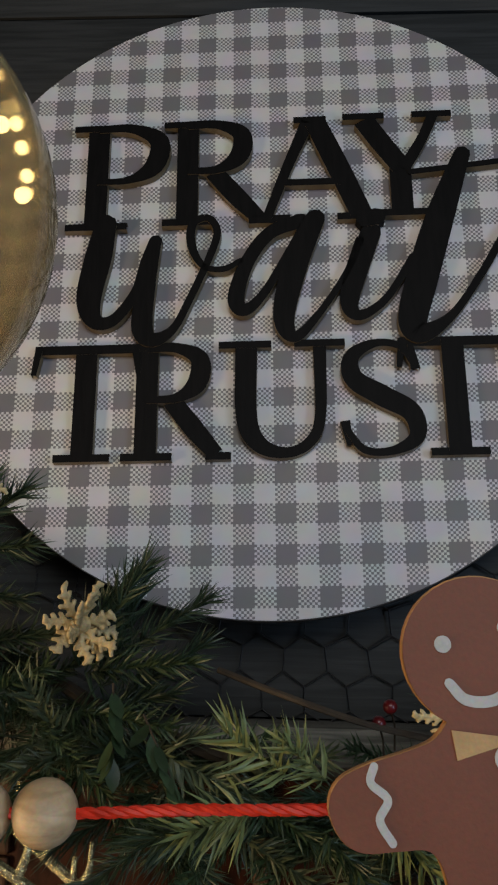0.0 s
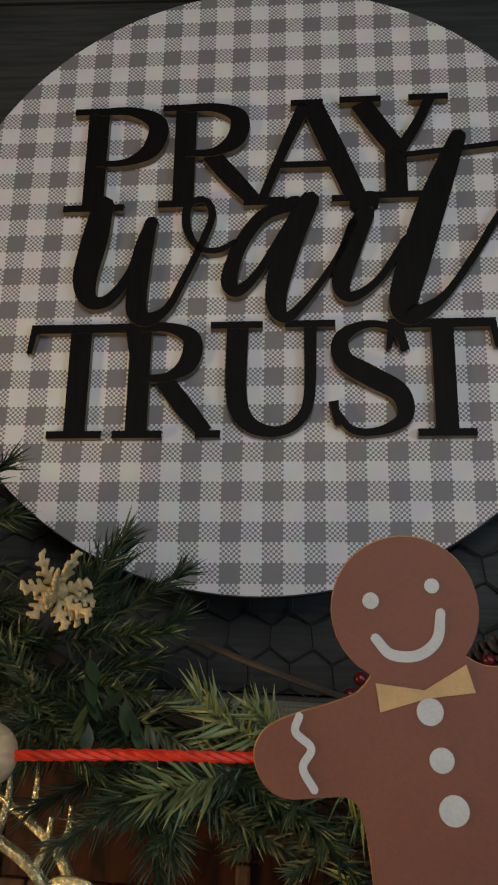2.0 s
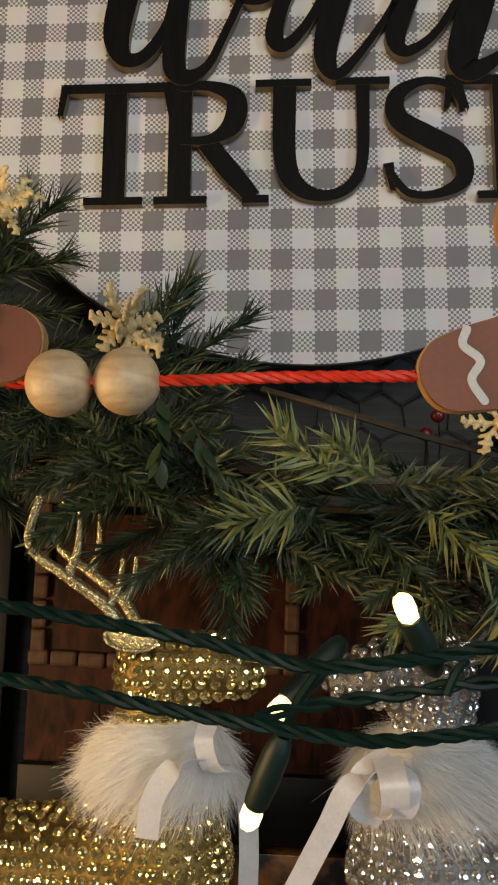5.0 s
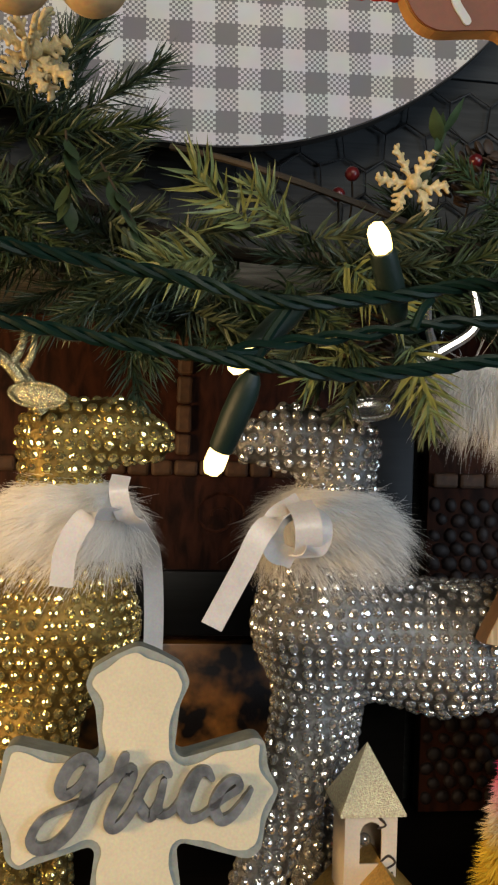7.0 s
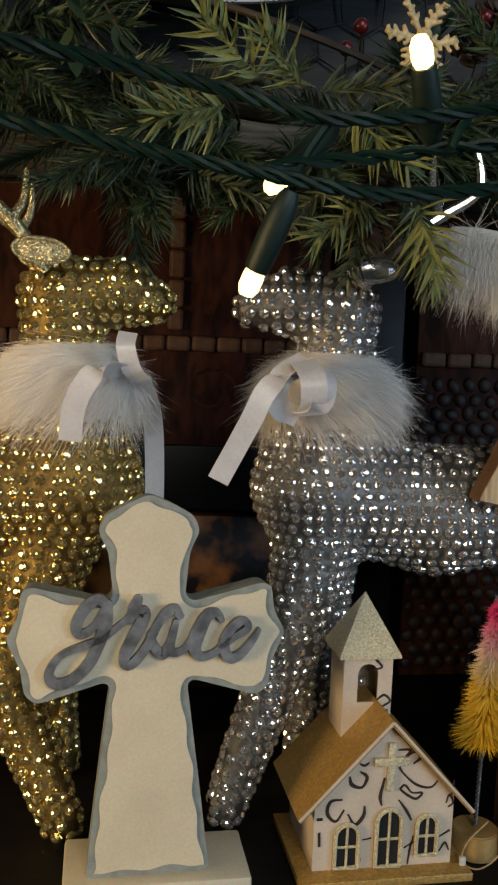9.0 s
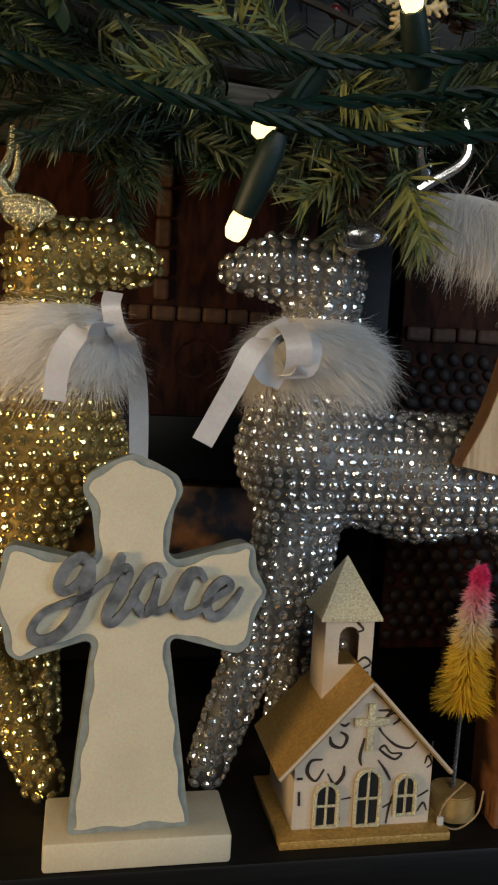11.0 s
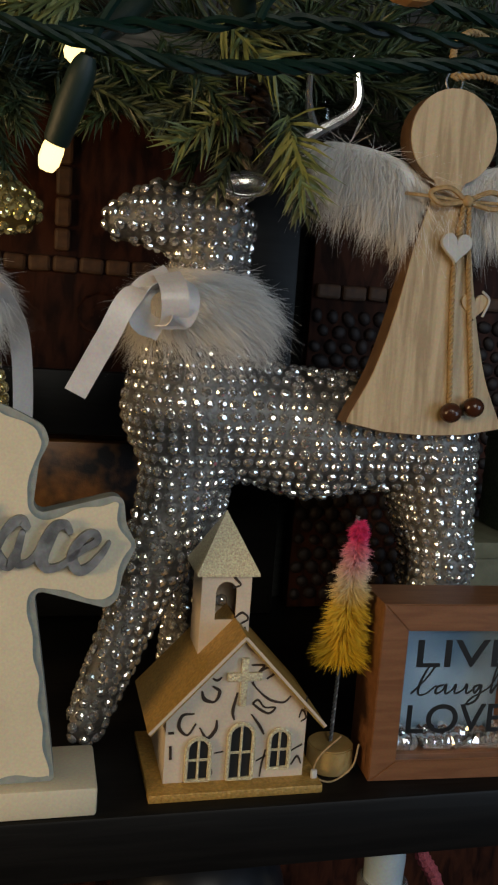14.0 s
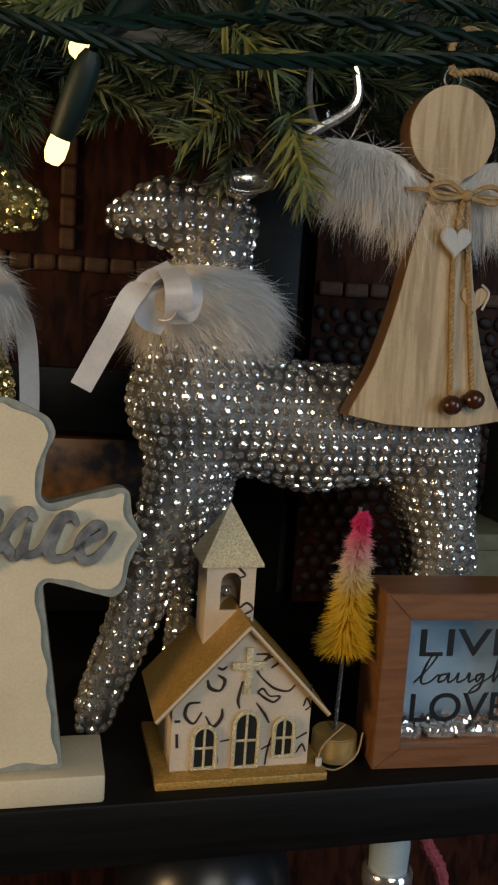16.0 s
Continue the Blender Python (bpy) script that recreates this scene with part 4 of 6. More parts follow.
part("body", cross_plate(-0.006, 0.010, 0.0, 0.0), GREY_PAINT, cross, "grey distressed edge", at=TILT_BACK)
part("front", cross_plate(-0.0067, -0.0055, 0.0026, 0.0006), CREAM, cross, "cream painted front with worn rim", at=TILT_BACK)
GRACE = [
    [(182, 1070, 16), (166, 1060, 18), (142, 1078, 20), (128, 1108, 20), (138, 1122, 17), (160, 1108, 13), (182, 1076, 18)],
    [(184, 1070, 18), (180, 1105, 23), (168, 1140, 21), (150, 1175, 20), (120, 1203, 18), (92, 1208, 18), (81, 1190, 16), (100, 1160, 12), (140, 1142, 12), (175, 1130, 12), (205, 1107, 11), (224, 1092, 12)],
    [(238, 1061, 17), (231, 1078, 20), (224, 1096, 14)],
    [(228, 1088, 15), (250, 1084, 20), (240, 1112, 23), (219, 1150, 21), (213, 1172, 18), (224, 1178, 16), (244, 1160, 16), (262, 1130, 15), (274, 1106, 15), (290, 1086, 18), (305, 1080, 17), (315, 1091, 13)],
    [(260, 1124, 12), (268, 1147, 17), (283, 1161, 18), (297, 1140, 15), (307, 1103, 11)],
    [(298, 1136, 12), (300, 1157, 14), (318, 1155, 12), (336, 1135, 12), (352, 1108, 15)],
    [(391, 1100, 11), (382, 1088, 15), (365, 1092, 20), (349, 1120, 25), (341, 1148, 23), (351, 1166, 16), (372, 1163, 12), (392, 1150, 12)],
    [(392, 1148, 12), (415, 1132, 12), (438, 1118, 13), (438, 1106, 13), (424, 1104, 14), (405, 1122, 17), (395, 1148, 19), (406, 1170, 18), (426, 1164, 15), (448, 1140, 12), (461, 1120, 7)],
]
for k, rows in enumerate(GRACE):
    bm = brush_stroke(bmesh.new(), [((u - 262) * 0.000214 + 0.0006, 0.0800 + (1190 - v - (u - 262) * 0.01) * 0.000216, w * 0.000224) for u, v, w in rows], -0.0098 - 0.0002 * (k % 4), -0.0062)
    part("letter", bm, GALVANISED, cross, "galvanised metal script letter", at=TILT_BACK)

# ---- church ----
church = thing("church", (0.064, 0.152, SHELF_Z), "cream paper church with gold glitter roof on the shelf", "church")
part("base", slab((-0.0375, -0.033, 0.0), (0.0375, 0.022, 0.0038), 0.0006), KRAFT, church, "gold glitter card base")
bm = bmesh.new()
outline_plate(bm, [(-0.0305, 0.0038), (0.0305, 0.0038), (0.0305, 0.034), (0.0, 0.066), (-0.0305, 0.034)], -0.0245, 0.018)
part("wall", bm, PAPER, church, "cream paper printed with brown script", smooth=False)


def roof_half(s):
    bm = bmesh.new()
    pts = [(s * 0.0, 0.0695), (s * 0.0385, 0.0285), (s * 0.0372, 0.0272), (s * 0.0, 0.0668)]
    outline_plate(bm, pts, -0.0285, 0.022)
    return bm


for s in (-1, 1):
    part("roof", roof_half(s), KRAFT, church, "gold glitter card roof", smooth=False)
part("roof_edge", brush_stroke(bmesh.new(), [(-0.038, 0.0284, 0.0012), (0.0, 0.0690, 0.0012)], -0.0291, -0.0286, 4, False), PAPER, church)
part("roof_edge", brush_stroke(bmesh.new(), [(0.0, 0.0690, 0.0012), (0.038, 0.0284, 0.0012)], -0.0292, -0.0287, 4, False), PAPER, church)
# bell tower with an arched opening on each of two faces
TW, TY0, TY1, TZ0, TZ1, TX = 0.0110, -0.0065, 0.0135, 0.048, 0.0900, -0.0045


def arch(cx, z0, w, h, n=8):
    return [(cx + w / 2, z0), *[(cx + w / 2 * math.cos(math.pi * k / n), z0 + h - w / 2 + w / 2 * math.sin(math.pi * k / n)) for k in range(n + 1)], (cx - w / 2, z0)]


def wall_with_arch(x0, x1, z0, z1, hole, y0, y1):
    """A wall panel with an arched hole through it: two halves that meet above and below the hole."""
    bm = bmesh.new()
    mid = (x0 + x1) / 2
    right = [p for p in hole if p[0] >= mid - 1e-6]
    left = [p for p in hole if p[0] <= mid + 1e-6]
    top = max(hole, key=lambda p: p[1])
    outline_plate(bm, [(mid, z0), (x1, z0), (x1, z1), (mid, z1), *right[::-1], (mid, hole[0][1])], y0, y1)
    outline_plate(bm, [(mid, z1), (x0, z1), (x0, z0), (mid, z0), (mid, hole[0][1]), *left[::-1]], y0, y1)
    return bm


part("tower_wall", wall_with_arch(TX - TW, TX + TW, TZ0, TZ1, arch(TX, 0.0685, 0.0092, 0.0172), TY0, TY0 + 0.0009), PAPER, church, smooth=False)
part("tower_wall", slab((TX - TW, TY1 - 0.0009, TZ0), (TX + TW, TY1, TZ1), 0), PAPER, church, smooth=False)
for s in (-1, 1):
    part("tower_wall", slab((TX + s * TW - (0.0009 if s > 0 else 0), TY0 + 0.001, TZ0), (TX + s * TW + (0.0009 if s < 0 else 0), TY1 - 0.001, TZ1), 0), PAPER, church, smooth=False)
part("bell", ball(bmesh.new(), (TX, 0.0035, 0.074), 0.0028, 12, 8), CHROME, church, "tiny silver bell")
bm = bmesh.new()
low = [bm.verts.new((x, y, TZ1 - 0.0012)) for x, y in ((TX - 0.0138, -0.0095), (TX + 0.0138, -0.0095), (TX + 0.0138, 0.0165), (TX - 0.0138, 0.0165))]
low2 = [bm.verts.new((v.co.x, v.co.y, TZ1)) for v in low]
tip = bm.verts.new((TX, 0.0035, 0.1152))
bm.faces.new(low[::-1])
for k in range(4):
    bm.faces.new((low[k], low[(k + 1) % 4], low2[(k + 1) % 4], low2[k]))
    bm.faces.new((low2[k], low2[(k + 1) % 4], tip))
part("spire", bm, SILVER_GLITTER, church, "champagne glitter spire", smooth=False)
# windows and door: near-black plates on the wall paint the shade inside openings
for cx, z0, w, h, name in ((-0.0163, 0.0052, 0.0100, 0.0188, "window"), (0.0019, 0.0048, 0.0108, 0.0248, "door"), (0.0188, 0.0086, 0.0090, 0.0176, "window")):
    win = part(name, outline_plate(bmesh.new(), arch(cx, z0, w, h), -0.0252, -0.0246), OPENING_SHADE, church, "near-black arched plate painted as a shaded opening, with glitter frame", smooth=False)
    bm = bmesh.new()
    tube(bm, [(x, -0.0257, z) for x, z in arch(cx, z0, w, h)] + [(cx + w / 2, -0.0257, z0)], 0.0010, 6)
    part("frame", bm, SILVER_GLITTER, win)
    part("glazing_bar", tube(bmesh.new(), [(cx, -0.0256, z0), (cx, -0.0256, z0 + h)], 0.0006, 6), SILVER_GLITTER, win)
    part("glazing_bar", tube(bmesh.new(), [(cx - w / 2, -0.0255, z0 + h * 0.48), (cx + w / 2, -0.0255, z0 + h * 0.48)], 0.0006, 6), SILVER_GLITTER, win)
bm = bmesh.new()
box(bm, (-0.0003, -0.0262, 0.0377), (0.0028, -0.0247, 0.0588), 0.0003)
box(bm, (-0.0062, -0.0264, 0.0488), (0.0089, -0.0248, 0.0524), 0.0003)
part("gable_cross", bm, SILVER_GLITTER, church, "silver glitter cross")
# printed flourishes: pen strokes lying on the paper
INKS = [
    [(215, 740, 5), (175, 745, 9), (165, 785, 11), (195, 815, 7), (222, 775, 5)], [(235, 790, 4), (262, 830, 10), (290, 800, 11), (292, 765, 5)],
    [(235, 660, 5), (245, 690, 12), (280, 700, 7), (295, 665, 11), (270, 645, 5)], [(300, 615, 4), (285, 625, 8), (268, 618, 5)],
    [(357, 670, 6), (345, 735, 10), (352, 768, 5)], [(410, 750, 4), (440, 790, 9), (460, 825, 6)],
    [(412, 712, 6), (440, 735, 8), (472, 750, 7), (492, 730, 6), (455, 727, 5), (430, 700, 7), (412, 712, 6)],
]
INKS += [
    [(405, 635, 8), (425, 662, 5), (470, 700, 8), (520, 712, 6), (545, 690, 4)], [(398, 575, 5), (442, 578, 8), (425, 602, 5), (458, 585, 6), (478, 606, 9), (455, 626, 5)],
    [(580, 770, 4), (590, 742, 6), (605, 770, 5), (588, 785, 4)], [(604, 690, 4), (600, 740, 7)], [(558, 892, 4), (600, 868, 6)],
    [(565, 942, 4), (585, 912, 7), (600, 940, 4)], [(438, 922, 4), (472, 903, 6)], [(455, 980, 4), (460, 930, 6), (470, 880, 4)],
    [(130, 805, 8), (150, 805, 8)], [(140, 850, 8), (143, 900, 8)], [(290, 885, 3), (322, 880, 5)], [(188, 985, 4), (230, 993, 6), (282, 960, 9), (276, 930, 4)],
]
U = 0.0001255


def ink(rows, y):
    return brush_stroke(bmesh.new(), [((x - 365) * U, 0.0038 + (985 - z) * U, w * U * 1.1) for x, z, w in rows], y - 0.0003, y, 6, False)


for rows in INKS:
    part("flourish", ink(rows, -0.0245), INK, church, "brown printed pen stroke", smooth=False)
for rows in ([(365, 280, 6), (380, 300, 9), (398, 322, 6), (372, 332, 6)], [(385, 432, 5), (410, 415, 8), (431, 436, 6), (402, 455, 6)], [(390, 477, 8), (425, 466, 8)]):
    bm = brush_stroke(bmesh.new(), [(TX + (x - 354) * 0.000136, TZ1 - (z - 280) * 0.000136, w * 0.000136) for x, z, w in rows], TY0 - 0.0003, TY0, 6, False)
    part("flourish", bm, INK, church, "brown printed pen stroke", smooth=False)
bm = bmesh.new()
for rows in ([(0.012, 0.030, 0.0006), (0.010, 0.024, 0.0012), (0.013, 0.018, 0.0006)], [(-0.012, 0.026, 0.0005), (-0.008, 0.028, 0.0011), (-0.006, 0.022, 0.0005)]):
    brush_stroke(bm, rows, 0, 0.0002, 6, False)
part("flourish", bm, INK, church, smooth=False, at=pose(-0.0308, 0, 0, 0, 0, 90))

# ---- bottle-brush tree ----
brush = thing("bottle_brush_tree", (0.1115, 0.1405, SHELF_Z), "small pink, cream and yellow bottle-brush tree on a gold wooden foot", "ornament")
bm = bmesh.new()
bmesh.ops.create_cone(bm, cap_ends=True, segments=32, radius1=0.0106, radius2=0.0103, depth=0.0115, matrix=Matrix.Translation((0, 0, 0.00575)))
bmesh.ops.bevel(bm, geom=[e for e in bm.edges if abs(e.verts[0].co.z - e.verts[1].co.z) < 1e-5], offset=0.0006, segments=2, affect="EDGES")
part("foot", bm, POT_GOLD, brush, "gold painted wooden disc")
bm = bmesh.new()
twisted(bm, [(0, 0, 0.012), (0.0012, 0.001, 0.045), (0.0045, 0.003, 0.116)], 2, 0.0006, 0.004, 0.0005)
part("stem", bm, GALVANISED, brush)


def bristle_place(rng):
    f = rng.uniform(0, 1) ** 1.25
    a = rng.uniform(0, 2 * math.pi)
    return np.array([0.0048 * f, 0.002 * f, f * 0.061]), np.array([math.cos(a), math.sin(a), -0.10 + 0.12 * f + rng.normal() * 0.16])


verts, faces = [], []
rng = np.random.default_rng(8)
for _ in range(6500):
    root, d = bristle_place(rng)
    f = root[2] / 0.061
    ln = (0.0116 * (1 - f) ** 0.75 + 0.0034) * rng.uniform(0.7, 1.1) * (0.9 + 0.12 * math.sin(f * 42))
    d = d / np.linalg.norm(d)
    side = np.cross(d, rng.normal(size=3))
    side = side / np.linalg.norm(side) * 0.00025
    mid = root + d * ln * 0.6
    tip_p = root + d * ln + np.array([0, 0, -0.12 * ln]) + rng.normal(size=3) * 0.0007
    k = len(verts)
    verts += [tuple(root - side), tuple(root + side), tuple(mid - side), tuple(mid + side), tuple(tip_p)]
    faces += [(k, k + 1, k + 3, k + 2), (k + 2, k + 3, k + 4)]
bristles = raw("bristles", verts, faces, BRISTLE, brush, "stiff ombre bristles")
bristles.location = (0.0010, 0.0, 0.0530)
bristles["kind"] = "stuff"
bm = bmesh.new()
tube(bm, smooth_line([(0.0005, -0.011, 0.020), (-0.010, -0.0135, 0.012), (-0.0115, -0.014, 0.004), (-0.004, -0.0150, 0.001), (0.006, -0.013, 0.006), (0.009, -0.0115, 0.016)], 6), 0.0004, 6)
part("tag_thread", bm, TWINE, brush, "thin gold thread loop")
part("tag_toggle", slab((-0.0137, -0.0163, 0.0005), (-0.0109, -0.0142, 0.0075), 0.0007), ICING, brush, "white plastic tag end")

# ---- shadow-box frame ----
frame_box = thing("box_frame", (0.1648, 0.124, SHELF_Z), "brown wooden box frame with printed words and crystals inside", "picture frame", turn=-3.0)
FW, FH, FR, FD = 0.0400, 0.0820, 0.0122, 0.026


def mitred(bm, a, b, c, d):
    """One rail: the outer edge a-b and the inner edge d-c of the front, carried back."""
    outline_plate(bm, [a, b, c, d], -0.001, FD, 0.0005)
    return bm


o = [(-FW, 0.0), (FW, 0.0), (FW, FH), (-FW, FH)]
n_in = [(-FW + FR, FR - 0.0025), (FW - FR, FR - 0.0025), (FW - FR, FH - FR), (-FW + FR, FH - FR)]
for k in range(4):
    part("rail", mitred(bmesh.new(), o[k], o[(k + 1) % 4], n_in[(k + 1) % 4], n_in[k]), BOX_WOOD, frame_box, smooth=False)
part("backing", slab((-FW + FR, 0.020, FR - 0.003), (FW - FR, 0.022, FH - FR), 0), REFLECTION_CARD, frame_box, "backing card painted blue as the window's reflection in the glass")
pane = part("glass_pane", slab((-FW + FR, 0.0035, FR - 0.0025), (FW - FR, 0.005, FH - FR), 0), PANE, frame_box)
pane.visible_shadow = False
for word, z, size in (("LIVE", 0.0517, 0.0182), ("LOVE", 0.0205, 0.0192)):
    bm = text_mesh(word, size, 0.00012)
    wide = max(v.co.x for v in bm.verts)
    part("printed_word", bm, TEXT_BLACK, frame_box, "black printed capitals", smooth=False, at=pose(-0.0230 if word == "LIVE" else -0.0245, 0.0031, z, 90, 0, 0) @ Matrix.Diagonal((0.0485 / wide, 1, 1, 1)))
LAUGH = [
    [(0.0, 0.1, 0.07), (0.5, 0.9, 0.05), (0.85, 1.7, 0.07), (0.65, 1.75, 0.05), (0.35, 0.8, 0.09), (0.3, 0.1, 0.08), (0.6, 0.1, 0.05), (1.0, 0.6, 0.05)],
    [(1.3, 0.62, 0.06), (1.05, 0.5, 0.08), (1.0, 0.12, 0.08), (1.25, 0.25, 0.05), (1.4, 0.65, 0.08), (1.4, 0.1, 0.08), (1.65, 0.3, 0.05), (1.8, 0.65, 0.07), (1.78, 0.1, 0.07), (2.1, 0.3, 0.05), (2.25, 0.65, 0.08), (2.25, 0.1, 0.08), (2.5, 0.3, 0.05)],
    [(2.8, 0.62, 0.06), (2.55, 0.45, 0.08), (2.6, 0.1, 0.07), (2.85, 0.6, 0.07), (2.7, -0.3, 0.08), (2.3, -0.6, 0.06), (2.5, -0.2, 0.05), (3.2, 0.5, 0.05), (3.55, 1.6, 0.06), (3.4, 1.6, 0.05), (3.25, 0.1, 0.08), (3.5, 0.6, 0.06), (3.65, 0.1, 0.08), (4.0, 0.4, 0.05)],
]
bm = bmesh.new()
for rows in LAUGH:
    brush_stroke(bm, [(-0.0225 + u * 0.0118, 0.0383 + v * 0.0078, w * 0.0125) for u, v, w in rows], 0.0029, 0.0033, 6, False)
part("printed_word", bm, TEXT_BLACK, frame_box, "black printed script word", smooth=False)
R = random.Random(21)
stone = gem_mesh("crystal", CRYSTAL, 0.0042)
for k in range(26):
    ob = new("crystal", stone)
    ob.parent = frame_box
    ob.matrix_basis = pose(-0.0255 + 0.0042 * (k % 13) + R.uniform(-0.001, 0.001), 0.009 + 0.005 * (k // 13), FR + 0.0012 + R.uniform(0, 0.003) * (k // 13), R.uniform(40, 140), R.uniform(-40, 40), R.uniform(0, 90))

# ---- boxes behind the frame ----
part_box = thing("card_box", (0.245, 0.215, SHELF_Z), "olive grey card box standing on the shelf", "box")
part("carton", slab((-0.045, -0.025, 0.0), (0.05, 0.03, 0.083), 0.001), OLIVE, part_box)
part("lid", slab((-0.0465, -0.0265, 0.083), (0.0515, 0.0315, 0.092), 0.0008), OLIVE, part_box)
tall = thing("glitter_box", (0.262, 0.215, SHELF_Z + 0.0922), "dark green glitter box on the olive box", "box")
part("carton", slab((-0.035, -0.02, 0.0), (0.035, 0.02, 0.05), 0.0008), GREEN_GLITTER, tall)
part("lid", slab((-0.036, -0.021, 0.05), (0.036, 0.021, 0.057), 0.0008), GREEN_GLITTER, tall)

# ---- under the shelf ----
bottle = thing("bottle", (0.1490, 0.150, 0.745), "bottle with pale blue stopper and silver collar below the shelf", "bottle")


def lathe(bm, rows, seg=32):
    rings = [[bm.verts.new((r * math.cos(2 * math.pi * k / seg), r * math.sin(2 * math.pi * k / seg), z)) for k in range(seg)] for r, z in rows]
    for a, b in zip(rings, rings[1:]):
        for k in range(seg):
            bm.faces.new((a[k], a[(k + 1) % seg], b[(k + 1) % seg], b[k]))
    bm.faces.new(rings[0][::-1])
    bm.faces.new(rings[-1])
    return bm


part("body", lathe(bmesh.new(), [(0.026, 0.0), (0.028, 0.01), (0.028, 0.11), (0.022, 0.14), (0.013, 0.16), (0.011, 0.178)]), BLUE_WHITE, bottle)
part("collar", lathe(bmesh.new(), [(0.0118, 0.178), (0.0125, 0.180), (0.0125, 0.187), (0.0110, 0.189)]), CHROME, bottle, "silver collar")
part("stopper", lathe(bmesh.new(), [(0.0095, 0.189), (0.0100, 0.20), (0.0092, 0.214), (0.0076, 0.222), (0.0050, 0.2245)]), BLUE_WHITE, bottle, "pale blue stopper")
globe = thing("glass_globe", (0.060, 0.165, 0.745), "dark glossy globe on a black foot below the shelf", "globe")
part("foot", lathe(bmesh.new(), [(0.045, 0.0), (0.048, 0.01), (0.04, 0.05), (0.03, 0.135)]), BLACK_WOOD, globe)
part("dome", ball(bmesh.new(), (0, 0, 0.177), 0.0425, 32, 20), GLOBE_GLAZE, globe, "dark glossy ball")
pipe = thing("chenille_stem", (0.176, 0.165, 0.745), "dusky pink chenille stem leaning below the shelf", "ornament")
bm = bmesh.new()
line = smooth_line([(0.03, 0.01, 0.0), (0.018, 0.0, 0.1), (0.012, 0.0, 0.165), (0.0, 0.0, 0.19), (-0.006, 0, 0.218)], 12)
tube(bm, line, [0.0032 + 0.0009 * (k % 2) for k in range(len(line))], 8)
part("stem", bm, PINK, pipe)

# ---- wooden angel ----
angel = thing("angel_ornament", (0.1590, 0.166, SHELF_Z + 0.1555), "light wooden angel ornament with white fur wings hanging on twine", "ornament")


def angel_outline():
    body = [(0.0385, 0.0), (0.0372, 0.004), (0.0275, 0.024), (0.0195, 0.052), (0.0138, 0.080), (0.0082, 0.100), (0.0060, 0.1055), (0.0075, 0.1095)]
    head = [(0.0205 * math.sin(a), 0.1285 - 0.0205 * math.cos(a)) for a in (radians(d) for d in range(30, 181, 10))]
    pts = smooth_line([(x, z, 0) for x, z in body], 4)[:, :2].tolist() + head
    bottom = [(-0.02, -0.0036), (0.0, -0.0045), (0.02, -0.0036)]
    lean = lambda x, z: (x - 0.0075, z)
    return [lean(x, z) for x, z in bottom] + [lean(x, z) for x, z in pts] + [lean(-x, z) for x, z in reversed(pts[:-1])]


part("wooden_figure", outline_plate(bmesh.new(), angel_outline(), -0.006, 0.006), OAK, angel, "flat light oak shape with round top", smooth=False)
# slightly larger, thinner plate in darker brown that shows round the outline
bm = outline_plate(bmesh.new(), [(x * 1.012 - 0.0001, z * 1.002 - 0.0004) for x, z in angel_outline()], -0.0052, 0.0052)
part("scorched_edge", bm, OAK_EDGE, angel, "dark brown edge", smooth=False)
WING = smooth_line([(0.004, 0.0990, 0.0090), (0.016, 0.1055, 0.0105), (0.030, 0.1115, 0.0090), (0.044, 0.1150, 0.0075), (0.056, 0.1175, 0.0045)], 6)
for s in (-1, 1):
    def wing_place(rng, s=s):
        f = rng.uniform() * (len(WING) - 1)
        x, z, r = (np.interp(f, range(len(WING)), WING[:, q]) for q in range(3))
        a = rng.uniform(0, 2 * math.pi)
        root = np.array([s * x - 0.0075, 0.004 + 0.0055 * math.cos(a), z + r * math.sin(a)])
        lock = 0.6 * math.sin(x * 420 + 1.3 * math.sin(a)) + 0.4 * math.sin(x * 1100 + 1)
        out = 0.55 * (x / 0.056) ** 2 - 0.12
        fall = -0.95 if math.sin(a) < 0.55 else -0.35
        return root, np.array([s * out + 0.30 * lock + rng.normal() * 0.09, 0.16 * math.cos(a) - 0.03 + 0.10 * lock + rng.normal() * 0.07, fall + 0.22 * lock + rng.normal() * 0.15])
    bm = tube(bmesh.new(), [(s * x - 0.0075, 0, z) for x, z, r in WING], [r for x, z, r in WING], 14)
    for v in bm.verts:
        v.co.y = 0.004 + v.co.y * 0.55
    wing = part("wing", bm, FUR, angel, "white fur wing")
    tufts(np.random.default_rng(30 + s), 7500, wing_place, 0.0190, 0.00022, 0.15, FUR, "wing_fur", angel, "long white fur")
bm = bmesh.new()
for a in (-1, 1):
    tube(bm, smooth_line([(0, -0.009, 0.1015), (a * 0.010, -0.0115, 0.106), (a * 0.018, -0.010, 0.1035), (a * 0.013, -0.0105, 0.099), (0.0, -0.009, 0.1013)], 8), 0.0012, 6)
    tube(bm, smooth_line([(0, -0.0085, 0.1015), (a * 0.02, -0.009, 0.102), (a * 0.027, -0.003, 0.103)], 5), 0.0008, 6)
ball(bm, (0, -0.0098, 0.1015), 0.0026, 10, 8)
part("twine_bow", bm, TWINE, angel, "jute twine bow")
